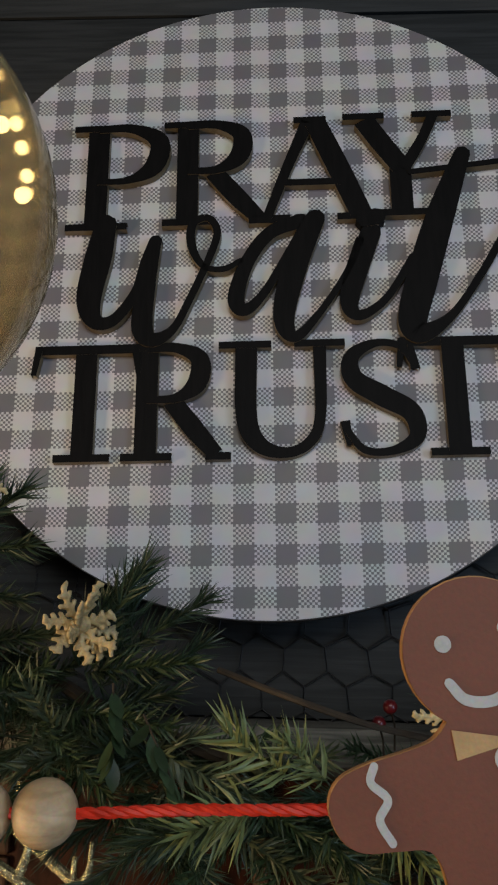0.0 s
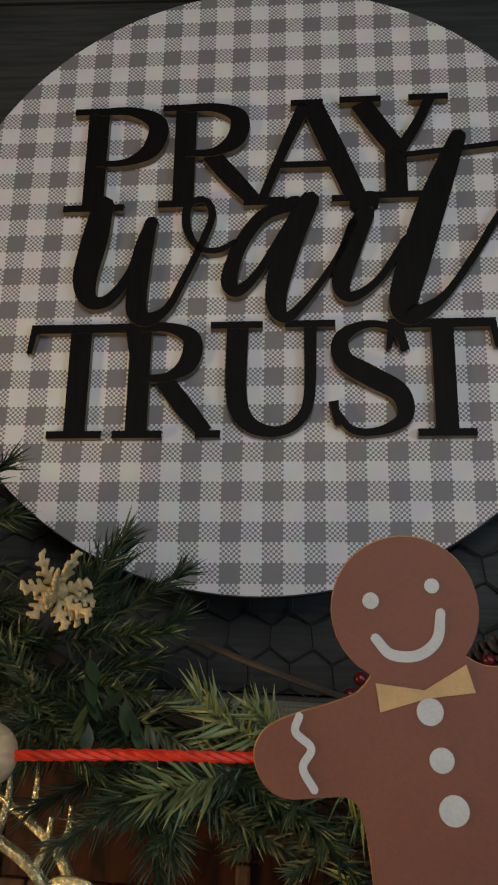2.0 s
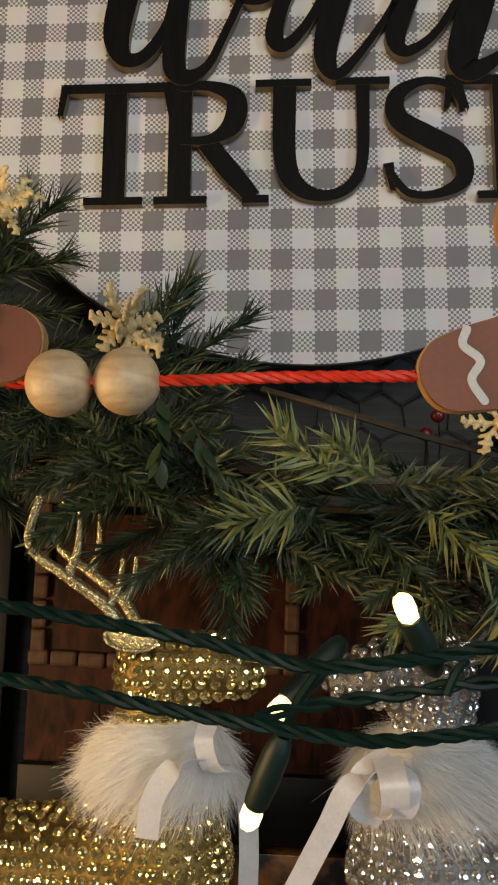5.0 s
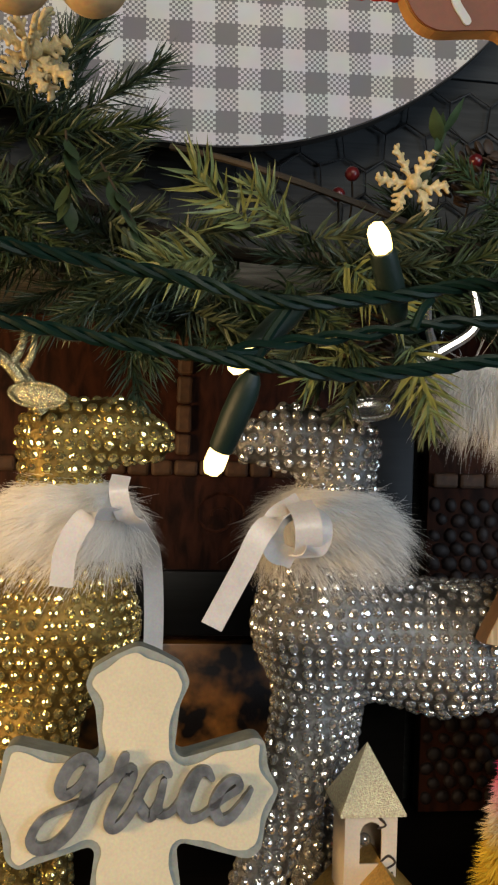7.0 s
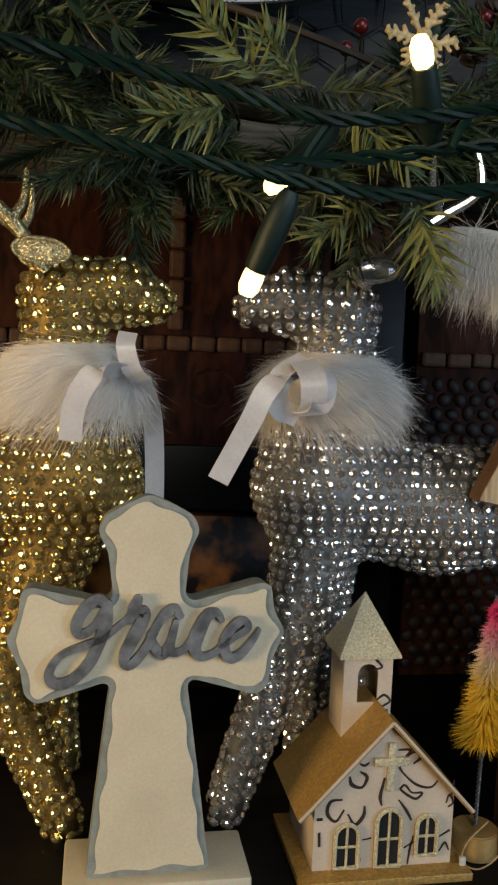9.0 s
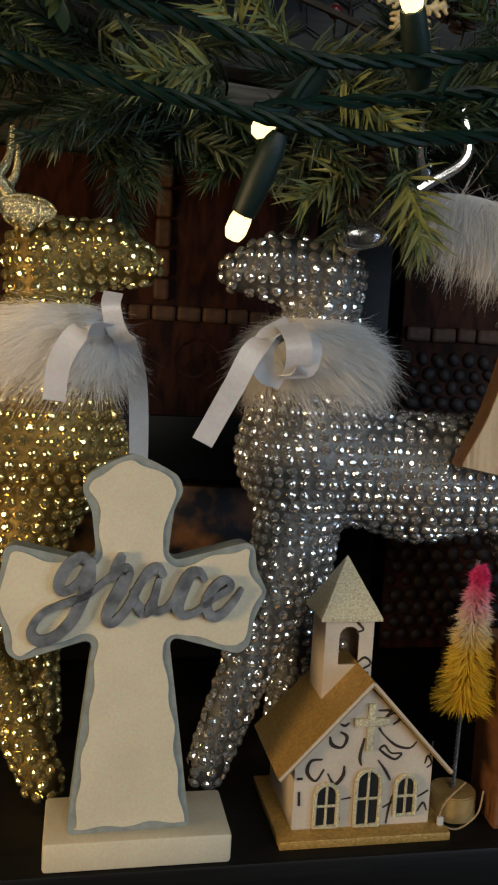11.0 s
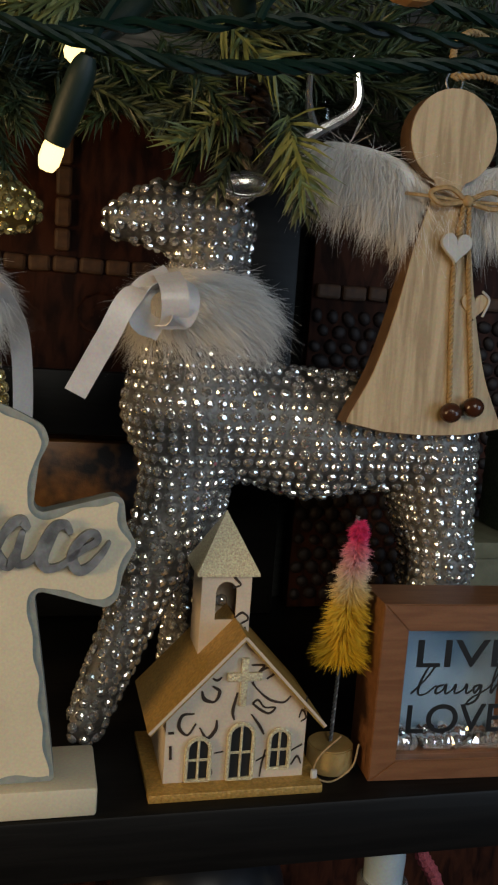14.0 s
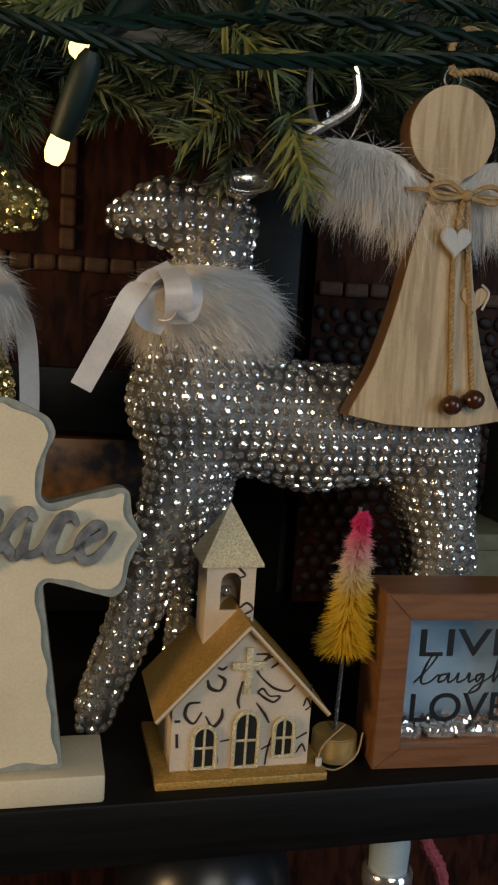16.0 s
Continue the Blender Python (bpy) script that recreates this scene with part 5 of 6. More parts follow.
for x0, x1, z1 in ((-0.003, 0.0030, 0.0105), (0.0045, 0.0140, 0.0135)):
    bm = bmesh.new()
    twisted(bm, [(x0 * 0.3, -0.0088, 0.1005), (x0 + 0.001, -0.0076, 0.07), (x1, -0.0074, z1)], 2, 0.0006, 0.004, 0.0007)
    part("twine", bm, TWINE, angel)
    part("bead", ball(bmesh.new(), (x1 - 0.0005, -0.0105, z1 - 0.0035), 0.0052, 16, 12, (1, 0.9, 0.9)), DARK_BEAD, angel, "dark brown wooden bead")


def heart_outline(s):
    out = []
    for k in range(28):
        t = 2 * math.pi * k / 28
        out.append((s * 16 * math.sin(t) ** 3, s * (13 * math.cos(t) - 5 * math.cos(2 * t) - 2 * math.cos(3 * t) - math.cos(4 * t))))
    return out


part("heart", outline_plate(bmesh.new(), [(x - 0.0030, z + 0.0815) for x, z in heart_outline(0.00047)], -0.0105, -0.0085, 0.0003), ICING, angel, "white painted wooden heart")
part("heart", outline_plate(bmesh.new(), [(x + 0.0105, z + 0.0565) for x, z in heart_outline(0.00042)], -0.0071, -0.0062, 0.0002), OAK, angel, "plain wooden heart with pale rim")
bm = bmesh.new()
tube(bm, smooth_line([(0.0135, -0.0074, 0.063), (0.0172, -0.0076, 0.059), (0.0145, -0.0076, 0.0515)], 6), 0.0006, 6)
part("heart_rim", bm, ICING, angel)
bm = bmesh.new()
tube(bm, [(-0.0075 + 0.004 * math.sin(a), 0.0, 0.1487 + 0.0045 * (1 - math.cos(a))) for a in (2 * math.pi * k / 14 for k in range(15))], 0.0005, 6)
part("screw_eye", bm, GALVANISED, angel)
bm = bmesh.new()
twisted(bm, [(-0.008, 0.0, 0.155), (-0.008, 0.002, 0.168), (0.002, 0.006, 0.177), (0.020, 0.014, 0.175), (0.05, 0.025, 0.171)], 2, 0.0008, 0.005, 0.001)
twisted(bm, [(-0.008, 0.0, 0.155), (0.006, -0.002, 0.157), (0.03, 0.010, 0.158), (0.05, 0.025, 0.170)], 2, 0.0008, 0.005, 0.001)
part("hanging_loop", bm, TWINE, angel, "jute hanging loop")

# ---- gingerbread bead garland, strung in front ----
GY = -0.004


def figure_outline():
    """A rounded cookie shape: head, two arms, two legs."""
    head = [(0.0187 * math.sin(a), 0.0187 * math.cos(a)) for a in (radians(d) for d in range(0, 141, 10))]
    side = [(0.0140, -0.0162), (0.0175, -0.0180), (0.0250, -0.0190), (0.0335, -0.0197), (0.0412, -0.0218), (0.0450, -0.0272), (0.0438, -0.0345), (0.0394, -0.0386), (0.0310, -0.0400), (0.0240, -0.0415), (0.0218, -0.047), (0.0225, -0.060), (0.0245, -0.075), (0.0282, -0.0925), (0.0262, -0.1035), (0.0150, -0.1065), (0.0065, -0.0965), (0.0025, -0.0855)]
    side = smooth_line([(x, z, 0) for x, z in side], 4)[:, :2].tolist()
    right = head + side
    return right + [(0.0, -0.083)] + [(-x, z) for x, z in reversed(right[1:])]


def gingerbread(at, turn, label):
    fig = thing("gingerbread_ornament", at, label, "ornament", "gingerbread ornaments")
    fig.matrix_world = pose(*at, 0, turn, 0)
    part("board", outline_plate(bmesh.new(), figure_outline(), -0.0022, 0.0022, 0.0003), GINGER_EDGE, fig, "bare board edge", smooth=False)
    part("painted_front", outline_plate(bmesh.new(), [(x * 0.992, z * 0.994 - 0.0003) for x, z in figure_outline()], -0.0027, -0.0021), GINGER, fig, "brown painted front", smooth=False)
    for x, r, z in ((-0.008, 0.0021, 0.0035), (0.008, 0.0019, 0.004), (0.0, 0.0033, -0.0257), (0.0, 0.0030, -0.0372), (0.0, 0.0036, -0.0488)):
        bm = outline_plate(bmesh.new(), [(x + r * math.cos(2 * math.pi * k / 20), z + r * math.sin(2 * math.pi * k / 20)) for k in range(20)], -0.0031, -0.0026)
        part("painted_dot", bm, ICING, fig, "white painted dot")
    part("painted_curve", brush_stroke(bmesh.new(), [(-0.0090, -0.0058, 0.0024), (-0.006, -0.0105, 0.0027), (0.0005, -0.0120, 0.0027), (0.006, -0.0092, 0.0027), (0.0085, -0.0030, 0.0024)], -0.0031, -0.0026), ICING, fig, "white painted curve", smooth=False)
    for s in (-1, 1):
        part("painted_zigzag", brush_stroke(bmesh.new(), [(s * 0.0318, -0.0205, 0.0020), (s * 0.0335, -0.0240, 0.0020), (s * 0.0305, -0.0285, 0.0020), (s * 0.0335, -0.0325, 0.0020), (s * 0.0318, -0.0380, 0.0020)], -0.0031, -0.0026), ICING, fig, "white painted zigzag", smooth=False)
        part("painted_zigzag", brush_stroke(bmesh.new(), [(s * 0.0085, -0.0885, 0.0022), (s * 0.0130, -0.0845, 0.0022), (s * 0.0180, -0.0865, 0.0022), (s * 0.0245, -0.0850, 0.0022)], -0.0031, -0.0026), ICING, fig, "white painted zigzag", smooth=False)
        part("painted_bow", outline_plate(bmesh.new(), [(0.0, -0.0205), (s * 0.0115, -0.0165), (s * 0.0120, -0.0235), (0.0, -0.0225)], -0.0032, -0.0026), BOW_PAINT, fig, "tan painted bow", smooth=False)
    return fig


gingerbread((0.0520, GY, 1.3815), 14 * -1, "brown gingerbread cut-out with white icing strung on red cord")
gingerbread((-0.1210, GY, 1.3760), -3, "brown gingerbread cut-out with white icing strung on red cord")
cord = thing("red_cord", (0.0, GY + 0.001, 1.3405), "twisted red cord carrying wooden beads and cut-outs", "cord")
for ply in range(3):
    part("strand", twisted(bmesh.new(), [(-0.084, 0, -0.0015), (-0.045, 0, 0.0), (-0.02, 0, 0.0015), (0.017, 0, 0.0028)], 3, 0.00075, 0.0115, 0.00085, ply), RED_CORD, cord)
    part("strand", twisted(bmesh.new(), [(0.0955, 0, 0.012), (0.18, 0.01, 0.03), (0.35, 0.09, 0.06), (0.5, 0.24, 0.09)], 3, 0.00075, 0.0115, 0.00085, ply), RED_CORD, cord)
    part("strand", twisted(bmesh.new(), [(-0.165, 0, -0.001), (-0.25, 0.03, 0.01), (-0.36, 0.1, 0.04), (-0.45, 0.24, 0.08)], 3, 0.00075, 0.0115, 0.00085, ply), RED_CORD, cord)
for x, z in ((-0.0542, 1.3402), (-0.0709, 1.3393)):
    bead = thing("wooden_bead", (x, GY + 0.001, z), "pale natural wooden bead threaded on red cord", "bead", "beads on the cord")
    bm = ball(bmesh.new(), (0, 0, 0), 0.0083, 28, 18, (0.98, 1, 1))
    part("sphere", bm, BEAD_WOOD, bead)

# ---- string of lights ----
lights = thing("string_lights", (0.0, 0.008, 1.27), "green twisted cable with small lit warm-white bulbs", "string lights")
STRANDS = [
    [(-0.40, 0.24, 0.09), (-0.30, 0.09, 0.045), (-0.18, 0.02, 0.024), (-0.105, 0.004, 0.0165), (-0.072, 0.002, 0.0128), (-0.035, 0.001, 0.0080), (-0.007, 0.0, 0.0030), (0.022, 0.001, 0.0065), (0.047, 0.002, 0.0105), (0.095, 0.004, 0.008), (0.16, 0.02, 0.012), (0.28, 0.09, 0.04), (0.40, 0.24, 0.08)],
    [(-0.42, 0.24, 0.06), (-0.30, 0.09, 0.024), (-0.18, 0.02, 0.008), (-0.105, 0.004, -0.0015), (-0.074, 0.002, -0.0045), (-0.045, 0.001, -0.0085), (-0.021, 0.0, -0.0112), (0.007, 0.0, -0.0138), (0.030, 0.001, -0.0112), (0.048, 0.002, -0.0082), (0.095, 0.004, -0.002), (0.16, 0.02, 0.002), (0.28, 0.09, 0.02), (0.42, 0.24, 0.05)],
    [(-0.021, 0.001, -0.0095), (-0.004, 0.003, -0.006), (0.012, 0.003, -0.0035), (0.03, 0.003, 0.0), (0.048, 0.003, 0.0015), (0.095, 0.005, 0.003), (0.14, 0.015, 0.006)],
]
for k, rows in enumerate(STRANDS):
    plies = 3 if k < 2 else 2
    for one in range(plies):
        part("cable", twisted(bmesh.new(), rows, plies, 0.00105, 0.020, 0.00095, one), CABLE, lights, "twisted dark green cable")


def fairy_bulb(tip, base, lit=True, size=1.0):
    tip, base = Vector(tip), Vector(base)
    d = (tip - base).normalized()
    m = Matrix.Translation(base) @ d.to_track_quat("Z", "Y").to_matrix().to_4x4()
    ln = (tip - base).length
    holder = part("lamp_holder", lathe(bmesh.new(), [(0.0018, -0.005), (0.0028, -0.003), (0.0034, 0.0), (0.0036, ln * 0.32), (0.0032, ln * 0.68), (0.0029, ln * 0.72)], 14), HUSK, lights, "dark green bulb socket", at=m)
    part("bulb", lathe(bmesh.new(), [(0.0024, ln * 0.70), (0.0028, ln * 0.79), (0.0028, ln * 0.93), (0.0019, ln * 1.02)], 6), BULB, holder, "lit faceted warm-white bulb", smooth=False)


fairy_bulb((-0.0225, 0.012, -0.0385), (-0.0155, 0.004, -0.0185))
fairy_bulb((0.0128, -0.0075, 0.0205), (0.0220, 0.0065, 0.0050))
fairy_bulb((-0.0178, 0.010, -0.0125), (-0.002, 0.020, 0.004))
for rows in ([(-0.0148, 0.0035, -0.016), (-0.011, 0.002, -0.006), (-0.006, 0.001, 0.002)], [(0.0245, -0.0015, -0.002), (0.027, 0.0, 0.003), (0.03, 0.002, 0.006)]):
    part("lead", tube(bmesh.new(), smooth_line(rows, 5), 0.0011, 6), CABLE, lights)

# ---- glass ball ornament near the lens ----
bauble = thing("glass_bauble", (-0.0695, -0.1138, 1.4424), "clear gold-tinted glass ball with tinsel and added glowing glint dots", "bauble")
bauble.scale = (1.07, 1.07, 1.07)
part("glass", ball(bmesh.new(), (0, 0, 0), 0.036, 48, 32), BALL_GLASS, bauble)
inner = ball(bmesh.new(), (0, 0, 0), 0.0352, 48, 32)
bmesh.ops.reverse_faces(inner, faces=inner.faces)
part("inner_glass", inner, BALL_GLASS, bauble)
bm = bmesh.new()
rng = np.random.default_rng(2)
for k in range(9):
    a0 = rng.uniform(0, 6)
    tube(bm, smooth_line([(0.027 * math.cos(a0 + 0.9 * i) * rng.uniform(0.5, 1), 0.027 * math.sin(a0 + 0.9 * i) * rng.uniform(0.5, 1), -0.024 + 0.012 * i) for i in range(5)], 6), 0.0011, 5)
part("tinsel", bm, TINSEL, bauble, "gold tinsel strands")
# glowing dots added just inside the glass to draw its glints
for k in range(44):
    a, z = rng.uniform(-1.5, 0.6), rng.uniform(-0.026, 0.026)
    r = 0.033 * math.sqrt(max(0.1, 1 - (z / 0.034) ** 2))
    part("glint_dot", ball(bmesh.new(), (r * math.cos(a), r * math.sin(a), z), 0.0011, 8, 6), GLINT_GLOW, bauble, "glowing dot added as a warm glint")
part("cap", lathe(bmesh.new(), [(0.0075, 0.0345), (0.0078, 0.044), (0.0066, 0.0455)], 20), TINSEL, bauble, "gold metal cap")
bm = bmesh.new()
tube(bm, smooth_line([(0, 0, 0.045), (0, 0, 0.3), (0, 0, 0.987)], 8), 0.0006, 5)
part("hanging_thread", bm, TWINE, bauble)

# ---- pine garland ----
garland = thing("pine_garland", (0.0, 0.26, 1.347), "artificial pine garland with mixed green needles draped along the ledge", "garland")
GO = Vector((0.0, 0.26, 1.347))


def sprig_mesh(name, mat, n, length, needle, width, seed, flat=0.55, cup=0.55):
    """A twig along +x with needles on all sides, shorter towards the tip."""
    rng = np.random.default_rng(seed)
    verts, faces = [], []
    for i in range(n):
        f = (i + rng.uniform()) / n
        root = np.array([length * f, 0.0, 0.0])
        a = rng.uniform(0, 2 * math.pi)
        out = np.array([0.0, math.cos(a), math.sin(a) * flat])
        out /= np.linalg.norm(out)
        d = out * (1 - cup * (0.6 + 0.4 * f)) + np.array([0.55 + 0.5 * f, 0, 0]) + rng.normal(size=3) * 0.2
        d /= np.linalg.norm(d)
        ln = needle * rng.uniform(0.7, 1.1) * (1 - 0.25 * f)
        side = np.cross(d, rng.normal(size=3))
        side = side / np.linalg.norm(side) * width / 2
        bend = np.array([0.25, 0, -0.08]) * ln * 0.4
        k = len(verts)
        mid = root + d * ln * 0.5 - bend * 0.3
        tip_p = root + d * ln + bend * 0.3
        up = np.cross(side, d)
        verts += [tuple(root - side * 0.7), tuple(root + side * 0.7), tuple(mid - side), tuple(mid + side), tuple(mid + up * 0.35), tuple(tip_p)]
        faces += [(k, k + 4, k + 2), (k, k + 1, k + 4), (k + 1, k + 3, k + 4), (k + 2, k + 4, k + 5), (k + 4, k + 3, k + 5)]
    me = bpy.data.meshes.new(name)
    me.from_pydata(verts, [], faces)
    me.materials.append(mat)
    return me


SPRIGS = {  # needle blades of four kinds
    "fine": [sprig_mesh("sprig", NEEDLE, 150, 0.060, 0.024, 0.0011, s) for s in (1, 2, 3)],
    "pale": [sprig_mesh("sprig", NEEDLE_PALE, 52, 0.030, 0.023, 0.0017, s, 0.9, 0.10) for s in (4, 5)],
    "broad": [sprig_mesh("sprig", NEEDLE_GREY, 96, 0.046, 0.0175, 0.0016, s, 0.8, 0.25) for s in (6, 7)],
    "mid": [sprig_mesh("sprig", LEAF, 120, 0.05, 0.0155, 0.0013, s, 0.85, 0.30) for s in (9, 10)],
}


def sprig(kind, at, way, scale=1.0, k=0, roll=0.0):
    me = SPRIGS[kind][k % len(SPRIGS[kind])]
    ob = new("sprig", me)
    ob.parent = garland
    q = Vector(way).to_track_quat("X", "Z").to_matrix().to_4x4()
    ob.matrix_basis = Matrix.Translation(Vector(at) - GO) @ q @ Matrix.Rotation(roll, 4, "X") @ Matrix.Scale(scale, 4)
    return ob


bm = bmesh.new()
tube(bm, smooth_line([(-0.5, 0.0, 0.02), (-0.3, -0.02, 0.03), (-0.16, -0.035, 0.035), (-0.08, -0.05, 0.005), (0.0, -0.055, -0.018), (0.08, -0.05, -0.014), (0.16, -0.04, 0.0), (0.3, -0.02, 0.02), (0.7, 0.0, 0.02)], 10), 0.0035, 8)
tube(bm, smooth_line([(-0.03, -0.06, 0.028), (0.0, -0.075, 0.018), (0.04, -0.08, 0.006), (0.08, -0.07, -0.002)], 6), 0.0016, 6)
part("branch", bm, TWIG, garland, "brown wire branch")
# named sprays
sprig("pale", (-0.010, 0.160, 1.318), (-0.9, -0.2, -0.3), 1.1, 0)
sprig("pale", (0.004, 0.165, 1.332), (-0.75, -0.3, 0.5), 1.1, 1)
sprig("pale", (0.022, 0.165, 1.330), (-0.6, -0.3, 0.5), 0.9, 0)
sprig("pale", (0.044, 0.160, 1.318), (0.6, -0.3, -0.6), 1.05, 1)
sprig("broad", (0.030, 0.165, 1.328), (0.9, -0.2, 0.1), 1.05, 1)
sprig("mid", (0.020, 0.165, 1.310), (0.6, -0.2, -0.6), 1.0, 1)
sprig("pale", (0.074, 0.158, 1.284), (0.25, -0.15, -0.95), 1.1, 0)
sprig("pale", (0.050, 0.160, 1.283), (-0.7, -0.1, -0.55), 0.9, 1)
sprig("broad", (0.040, 0.190, 1.322), (0.9, -0.3, 0.0), 1.0, 0)
sprig("broad", (0.075, 0.180, 1.292), (0.25, -0.25, -0.95), 1.05, 1)
sprig("broad", (0.063, 0.180, 1.290), (-0.35, -0.2, -0.9), 0.9, 0)
sprig("broad", (0.050, 0.182, 1.300), (-0.75, -0.2, -0.6), 0.8, 1)
sprig("broad", (0.080, 0.190, 1.290), (0.7, -0.3, -0.7), 0.75, 0)
sprig("fine", (-0.088, 0.205, 1.365), (0.35, -0.25, 0.85), 0.95, 0)
sprig("fine", (-0.085, 0.210, 1.355), (0.9, -0.1, 0.62), 0.95, 1)
sprig("fine", (-0.10, 0.200, 1.35), (0.9, -0.3, 0.25), 0.9, 2)
sprig("mid", (-0.095, 0.195, 1.372), (0.95, -0.25, 0.1), 1.15, 0)
sprig("mid", (-0.10, 0.190, 1.355), (0.9, -0.3, -0.1), 1.1, 1)
sprig("mid", (-0.105, 0.190, 1.340), (0.7, -0.3, -0.5), 1.0, 0)
sprig("fine", (-0.172, 0.195, 1.430), (0.75, -0.35, 0.45), 0.95, 0)
sprig("fine", (-0.175, 0.195, 1.425), (0.9, -0.3, 0.1), 0.95, 1)
sprig("fine", (-0.165, 0.200, 1.425), (0.35, -0.2, 0.9), 0.8, 2)
sprig("fine", (-0.170, 0.195, 1.410), (0.9, -0.3, -0.1), 0.8, 0)
sprig("fine", (-0.096, 0.190, 1.375), (0.55, -0.2, 0.85), 0.95, 2)
sprig("fine", (-0.080, 0.200, 1.380), (0.8, -0.2, 0.5), 0.9, 1)
sprig("fine", (-0.105, 0.195, 1.385), (0.75, -0.15, 0.75), 0.9, 0)
sprig("fine", (-0.05, 0.22, 1.30), (0.2, -0.3, -0.9), 0.95, 0)
sprig("fine", (-0.07, 0.22, 1.31), (0.6, -0.3, -0.6), 0.9, 1)
R = random.Random(12)
for k in range(290):
    x = -0.42 + 0.98 * k / 290 + R.uniform(-0.02, 0.02)
    base = np.interp(x, [-0.42, -0.16, -0.08, -0.02, 0.05, 0.1, 0.2, 0.56], [1.375, 1.37, 1.335, 1.318, 1.316, 1.328, 1.345, 1.37])
    kind = R.choice(["fine", "fine", "mid", "mid", "broad", "fine"])
    up = R.uniform(-0.9, 0.7 if x < -0.06 or x > 0.1 else 0.2)
    if -0.035 < x < 0.09:
        up = R.uniform(-0.55, 0.25)
    sprig(kind, (x, 0.205 + R.uniform(-0.025, 0.035), base + R.uniform(-0.02, 0.012)), (R.choice((-1, 1)) * R.uniform(0.3, 1), -R.uniform(0.05, 0.45), up), R.uniform(0.75, 1.1), k, R.uniform(0, 6))


def leaf_spray(at, way, n, seed):
    rng = random.Random(seed)
    spray = thing("leaf_spray", at, "green leaf spray tucked into the pine garland", "leaf spray", "leaf sprays")
    bm = bmesh.new()
    tube(bm, [Vector(way).normalized() * 0.0025 * k for k in range(14)], 0.0006, 5)
    part("stalk", bm, TWIG, spray)
    for k in range(n):
        bm = bmesh.new()
        ln, wd = rng.uniform(0.014, 0.019), rng.uniform(0.0028, 0.0036)
        rows = [(0, 0.15), (0.25, 0.8), (0.5, 1.0), (0.75, 0.7), (1, 0.05)]
        prev = None
        for f, w in rows:
            z = -0.0012 * math.sin(3 * f)
            cur = [bm.verts.new((ln * f, -wd * w, z + 0.0006 * w)), bm.verts.new((ln * f, 0, z)), bm.verts.new((ln * f, wd * w, z + 0.0006 * w))]
            if prev:
                bm.faces.new((prev[0], prev[1], cur[1], cur[0]))
                bm.faces.new((prev[1], prev[2], cur[2], cur[1]))
            prev = cur
        d = Vector(way).normalized()
        w2 = d + Vector((rng.uniform(-0.8, 0.8), rng.uniform(-0.7, 0.1), rng.uniform(-0.6, 0.6)))
        part("leaf", bm, LEAF, spray, at=Matrix.Translation(d * 0.0325 * (k + 1) / n) @ w2.to_track_quat("X", "Z").to_matrix().to_4x4())
    return spray


leaf_spray((-0.075, 0.170, 1.368), (0.1, -0.2, -1), 8, 1)
leaf_spray((-0.060, 0.168, 1.355), (0.5, -0.2, -0.9), 7, 2)
leaf_spray((0.085, 0.185, 1.352), (0.25, -0.1, 1), 9, 3)
leaf_spray((0.125, 0.190, 1.35), (0.4, -0.2, 0.8), 8, 4)


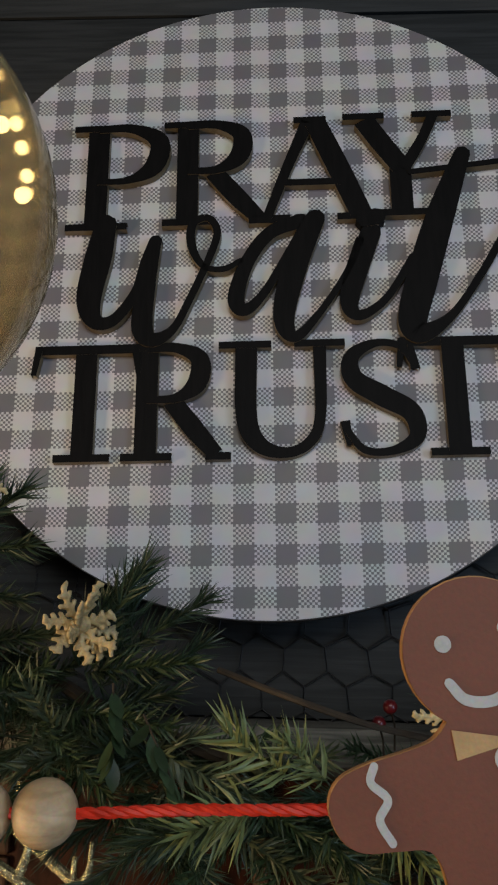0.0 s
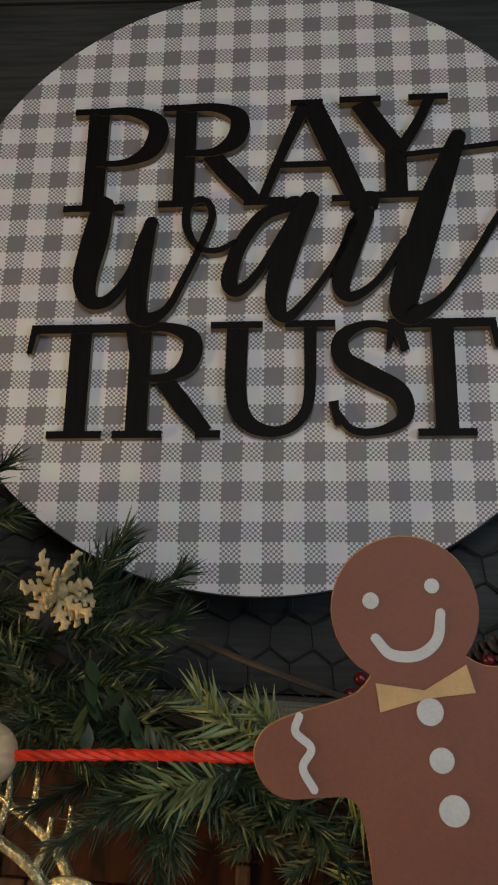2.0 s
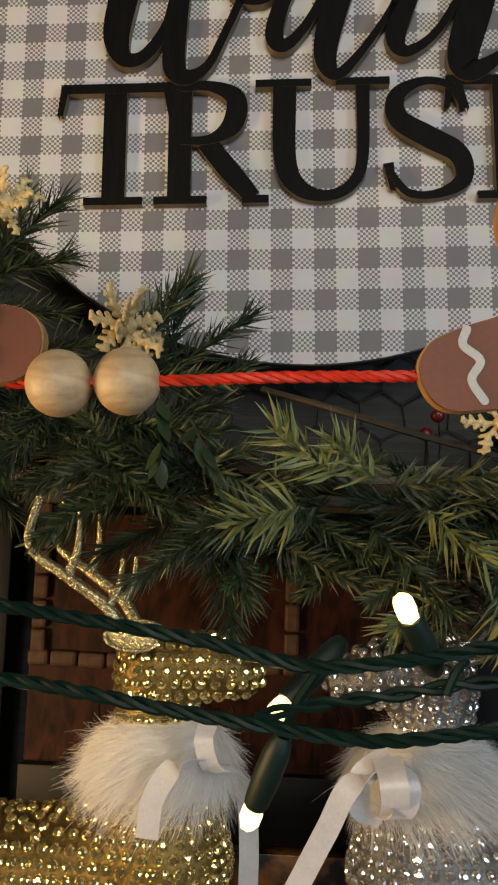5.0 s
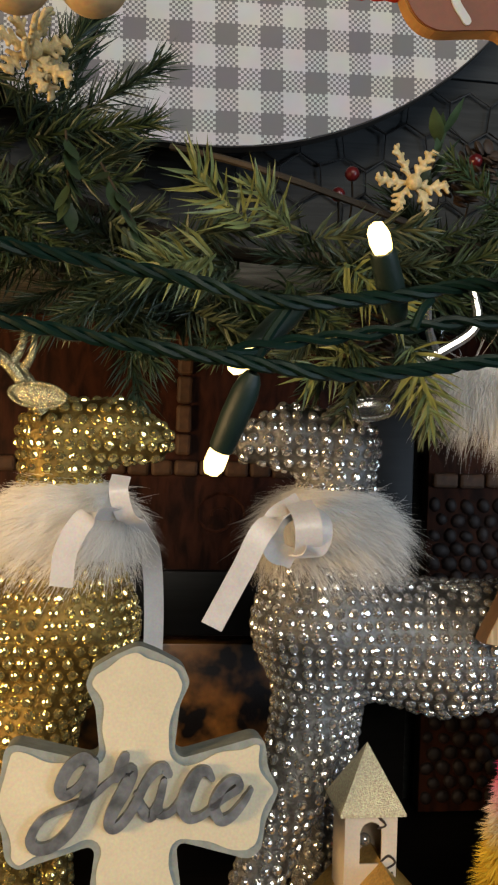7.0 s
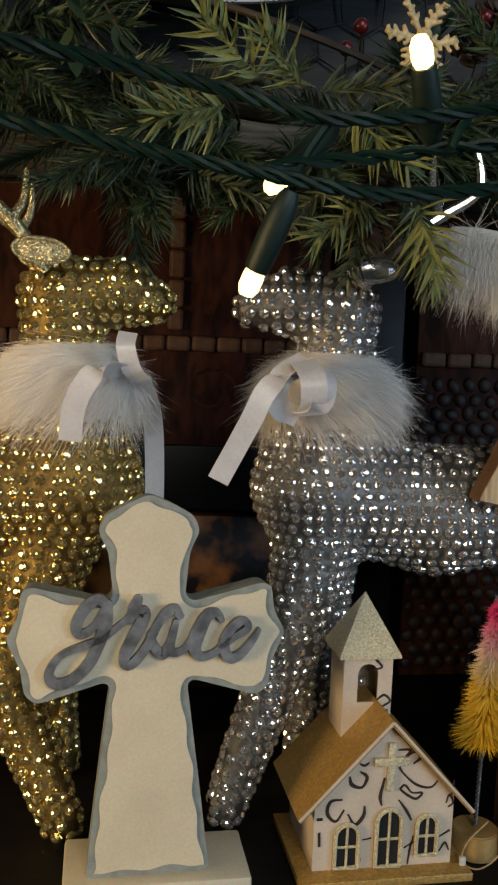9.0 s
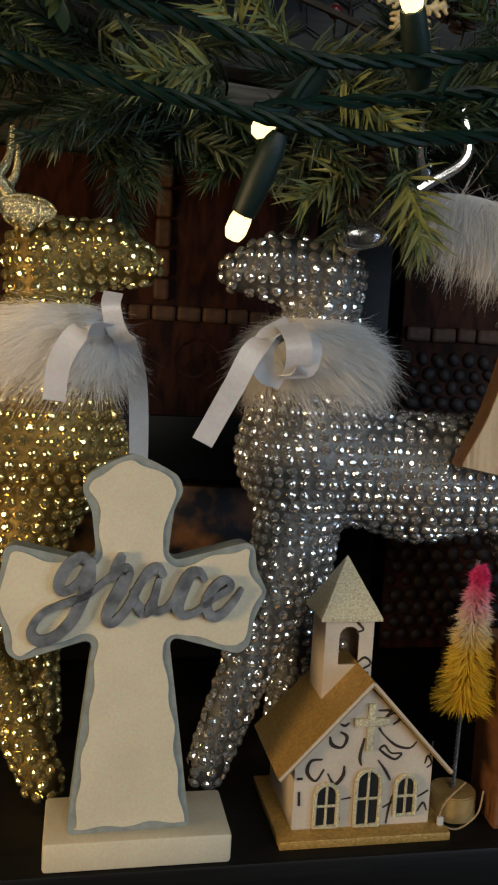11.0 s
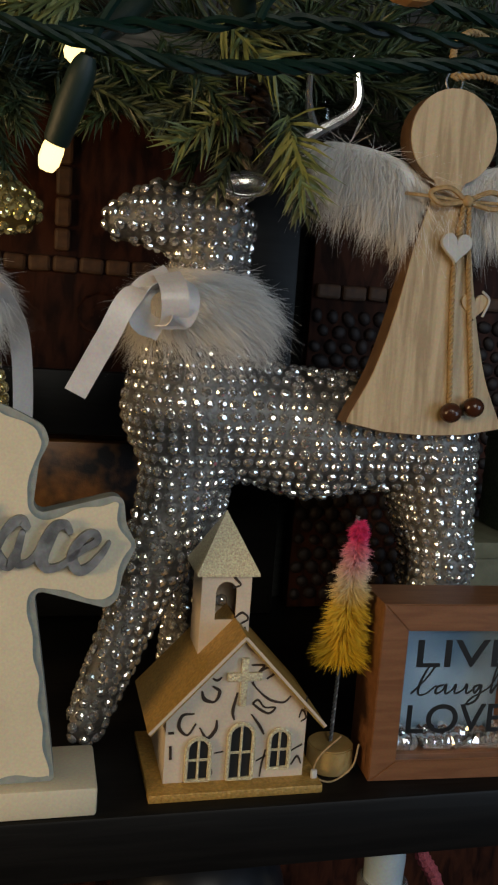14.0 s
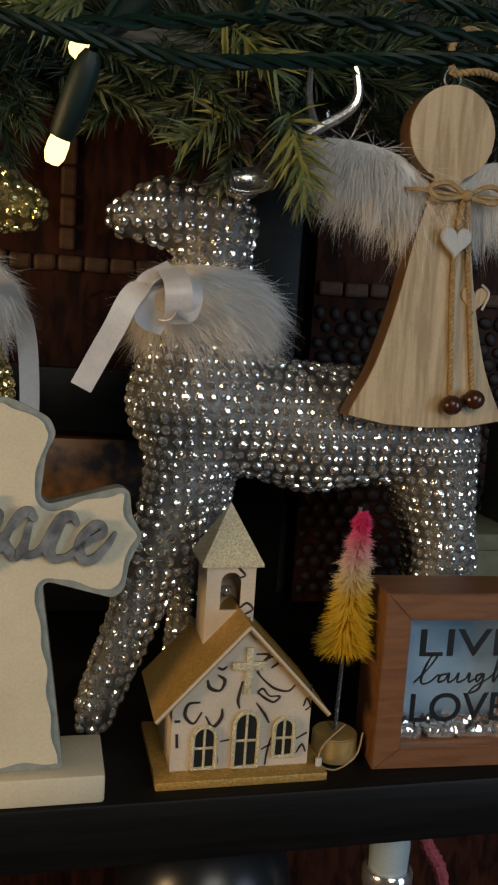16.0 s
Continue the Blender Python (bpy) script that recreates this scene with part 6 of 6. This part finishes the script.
def coral_flake(at, face_to, size, seed, label, deep=False):
    """A cream snowflake with knobbly, coral-like arms."""
    fl = thing("snowflake", at, label, "ornament", "cream snowflakes")
    rng = random.Random(seed)
    for k in range(12 if deep else 6):
        a = radians(60 * k + (30 if k > 5 else 0) + rng.uniform(-14, 14) * deep)
        lift = -rng.uniform(0.5, 1.3) if k > 5 else -rng.uniform(0, 0.25)
        d = Vector((math.cos(a), lift, math.sin(a))).normalized()
        n = d.cross(Vector((rng.uniform(-0.5, 0.5), 1, rng.uniform(-0.5, 0.5)))).normalized()
        reach = size * rng.uniform(0.85, 1.08)
        bow = n * size * rng.uniform(-0.12, 0.12)
        axis = smooth_line([(0, 0, 0), d * reach * 0.5 + bow, d * reach], 4)
        caps = [(axis[0], axis[4], size * 0.075, size * 0.065), (axis[4], axis[-1], size * 0.065, size * 0.055)]
        for f, sd in ((0.34, 1), (0.46, -1), (0.60, 1), (0.70, -1), (0.84, 1), (0.9, -1)):
            q = axis[int(f * (len(axis) - 1))]
            ln = size * rng.uniform(0.22, 0.34) * (1.1 - 0.45 * f)
            e = (d * 0.75 + n * sd * 0.8 + Vector((0, rng.uniform(-0.3, 0.1), 0))).normalized()
            caps.append((q, q + np.array(e) * ln, size * 0.045, size * 0.062))
        ends = np.array([c[0] for c in caps] + [c[1] for c in caps])
        verts, faces = surface_nets(capsule_field(caps, size * 0.02), ends.min(0) - size * 0.18, ends.max(0) + size * 0.18, size * 0.055)
        raw("arm", [tuple(v) for v in verts], faces, FLAKE, fl, smooth=True)
    part("middle", ball(bmesh.new(), (0, -0.002, 0), size * 0.22, 10, 8), FLAKE, fl)
    fl.matrix_world = Matrix.Translation(at) @ Vector(face_to).to_track_quat("-Y", "Z").to_matrix().to_4x4()
    return fl


coral_flake((-0.0885, 0.155, 1.3935), (0.9, -1, -0.2), 0.0185, 1, "cream coral-like glitter snowflake in the garland", True)
coral_flake((-0.149, 0.165, 1.452), (0.3, -1, 0.1), 0.0165, 2, "cream coral-like glitter snowflake in the garland", True)
coral_flake((0.0765, 0.172, 1.3575), (0.1, -1, 0.0), 0.0165, 3, "pale glitter snowflake behind a lit bulb")


def pine_cone(at, way, label):
    pc = thing("pine_cone", at, label, "pine cone")
    for k in range(46):
        f = k / 46
        a = 2.39996 * k
        r = 0.0085 * math.sin(math.pi * (0.12 + 0.85 * f)) + 0.0012
        bm = bmesh.new()
        ball(bm, (0.0035, 0, 0), 0.0036, 8, 6, (1.15, 0.85, 0.32))
        part("scale", bm, CONE, pc, at=pose(r * 0.55 * math.cos(a), r * 0.55 * math.sin(a), 0.028 * f, 0, -25, math.degrees(a)))
    pc.matrix_world = Matrix.Translation(at) @ Vector(way).to_track_quat("Z", "Y").to_matrix().to_4x4()
    return pc


pine_cone((0.060, 0.172, 1.298), (-0.15, -0.3, -1), "small brown pine cone hanging in the garland")
pine_cone((0.105, 0.20, 1.36), (0.3, -0.6, 0.5), "small brown pine cone tucked in the garland")
for x, y, z in ((0.050, 0.176, 1.3610), (0.0455, 0.183, 1.3535), (0.108, 0.178, 1.372)):
    berry = thing("berry", (x, y, z), "dark red glossy berry on a twig in the garland", "berry", "red berries")
    part("fruit", ball(bmesh.new(), (0, 0, 0), 0.0033, 14, 10), BERRY, berry)
    bm = bmesh.new()
    tube(bm, [(0, 0, 0), (0.003, 0.01, -0.008), (0.004, 0.02, -0.02)], 0.0005, 5)
    part("stalk", bm, TWIG, berry)
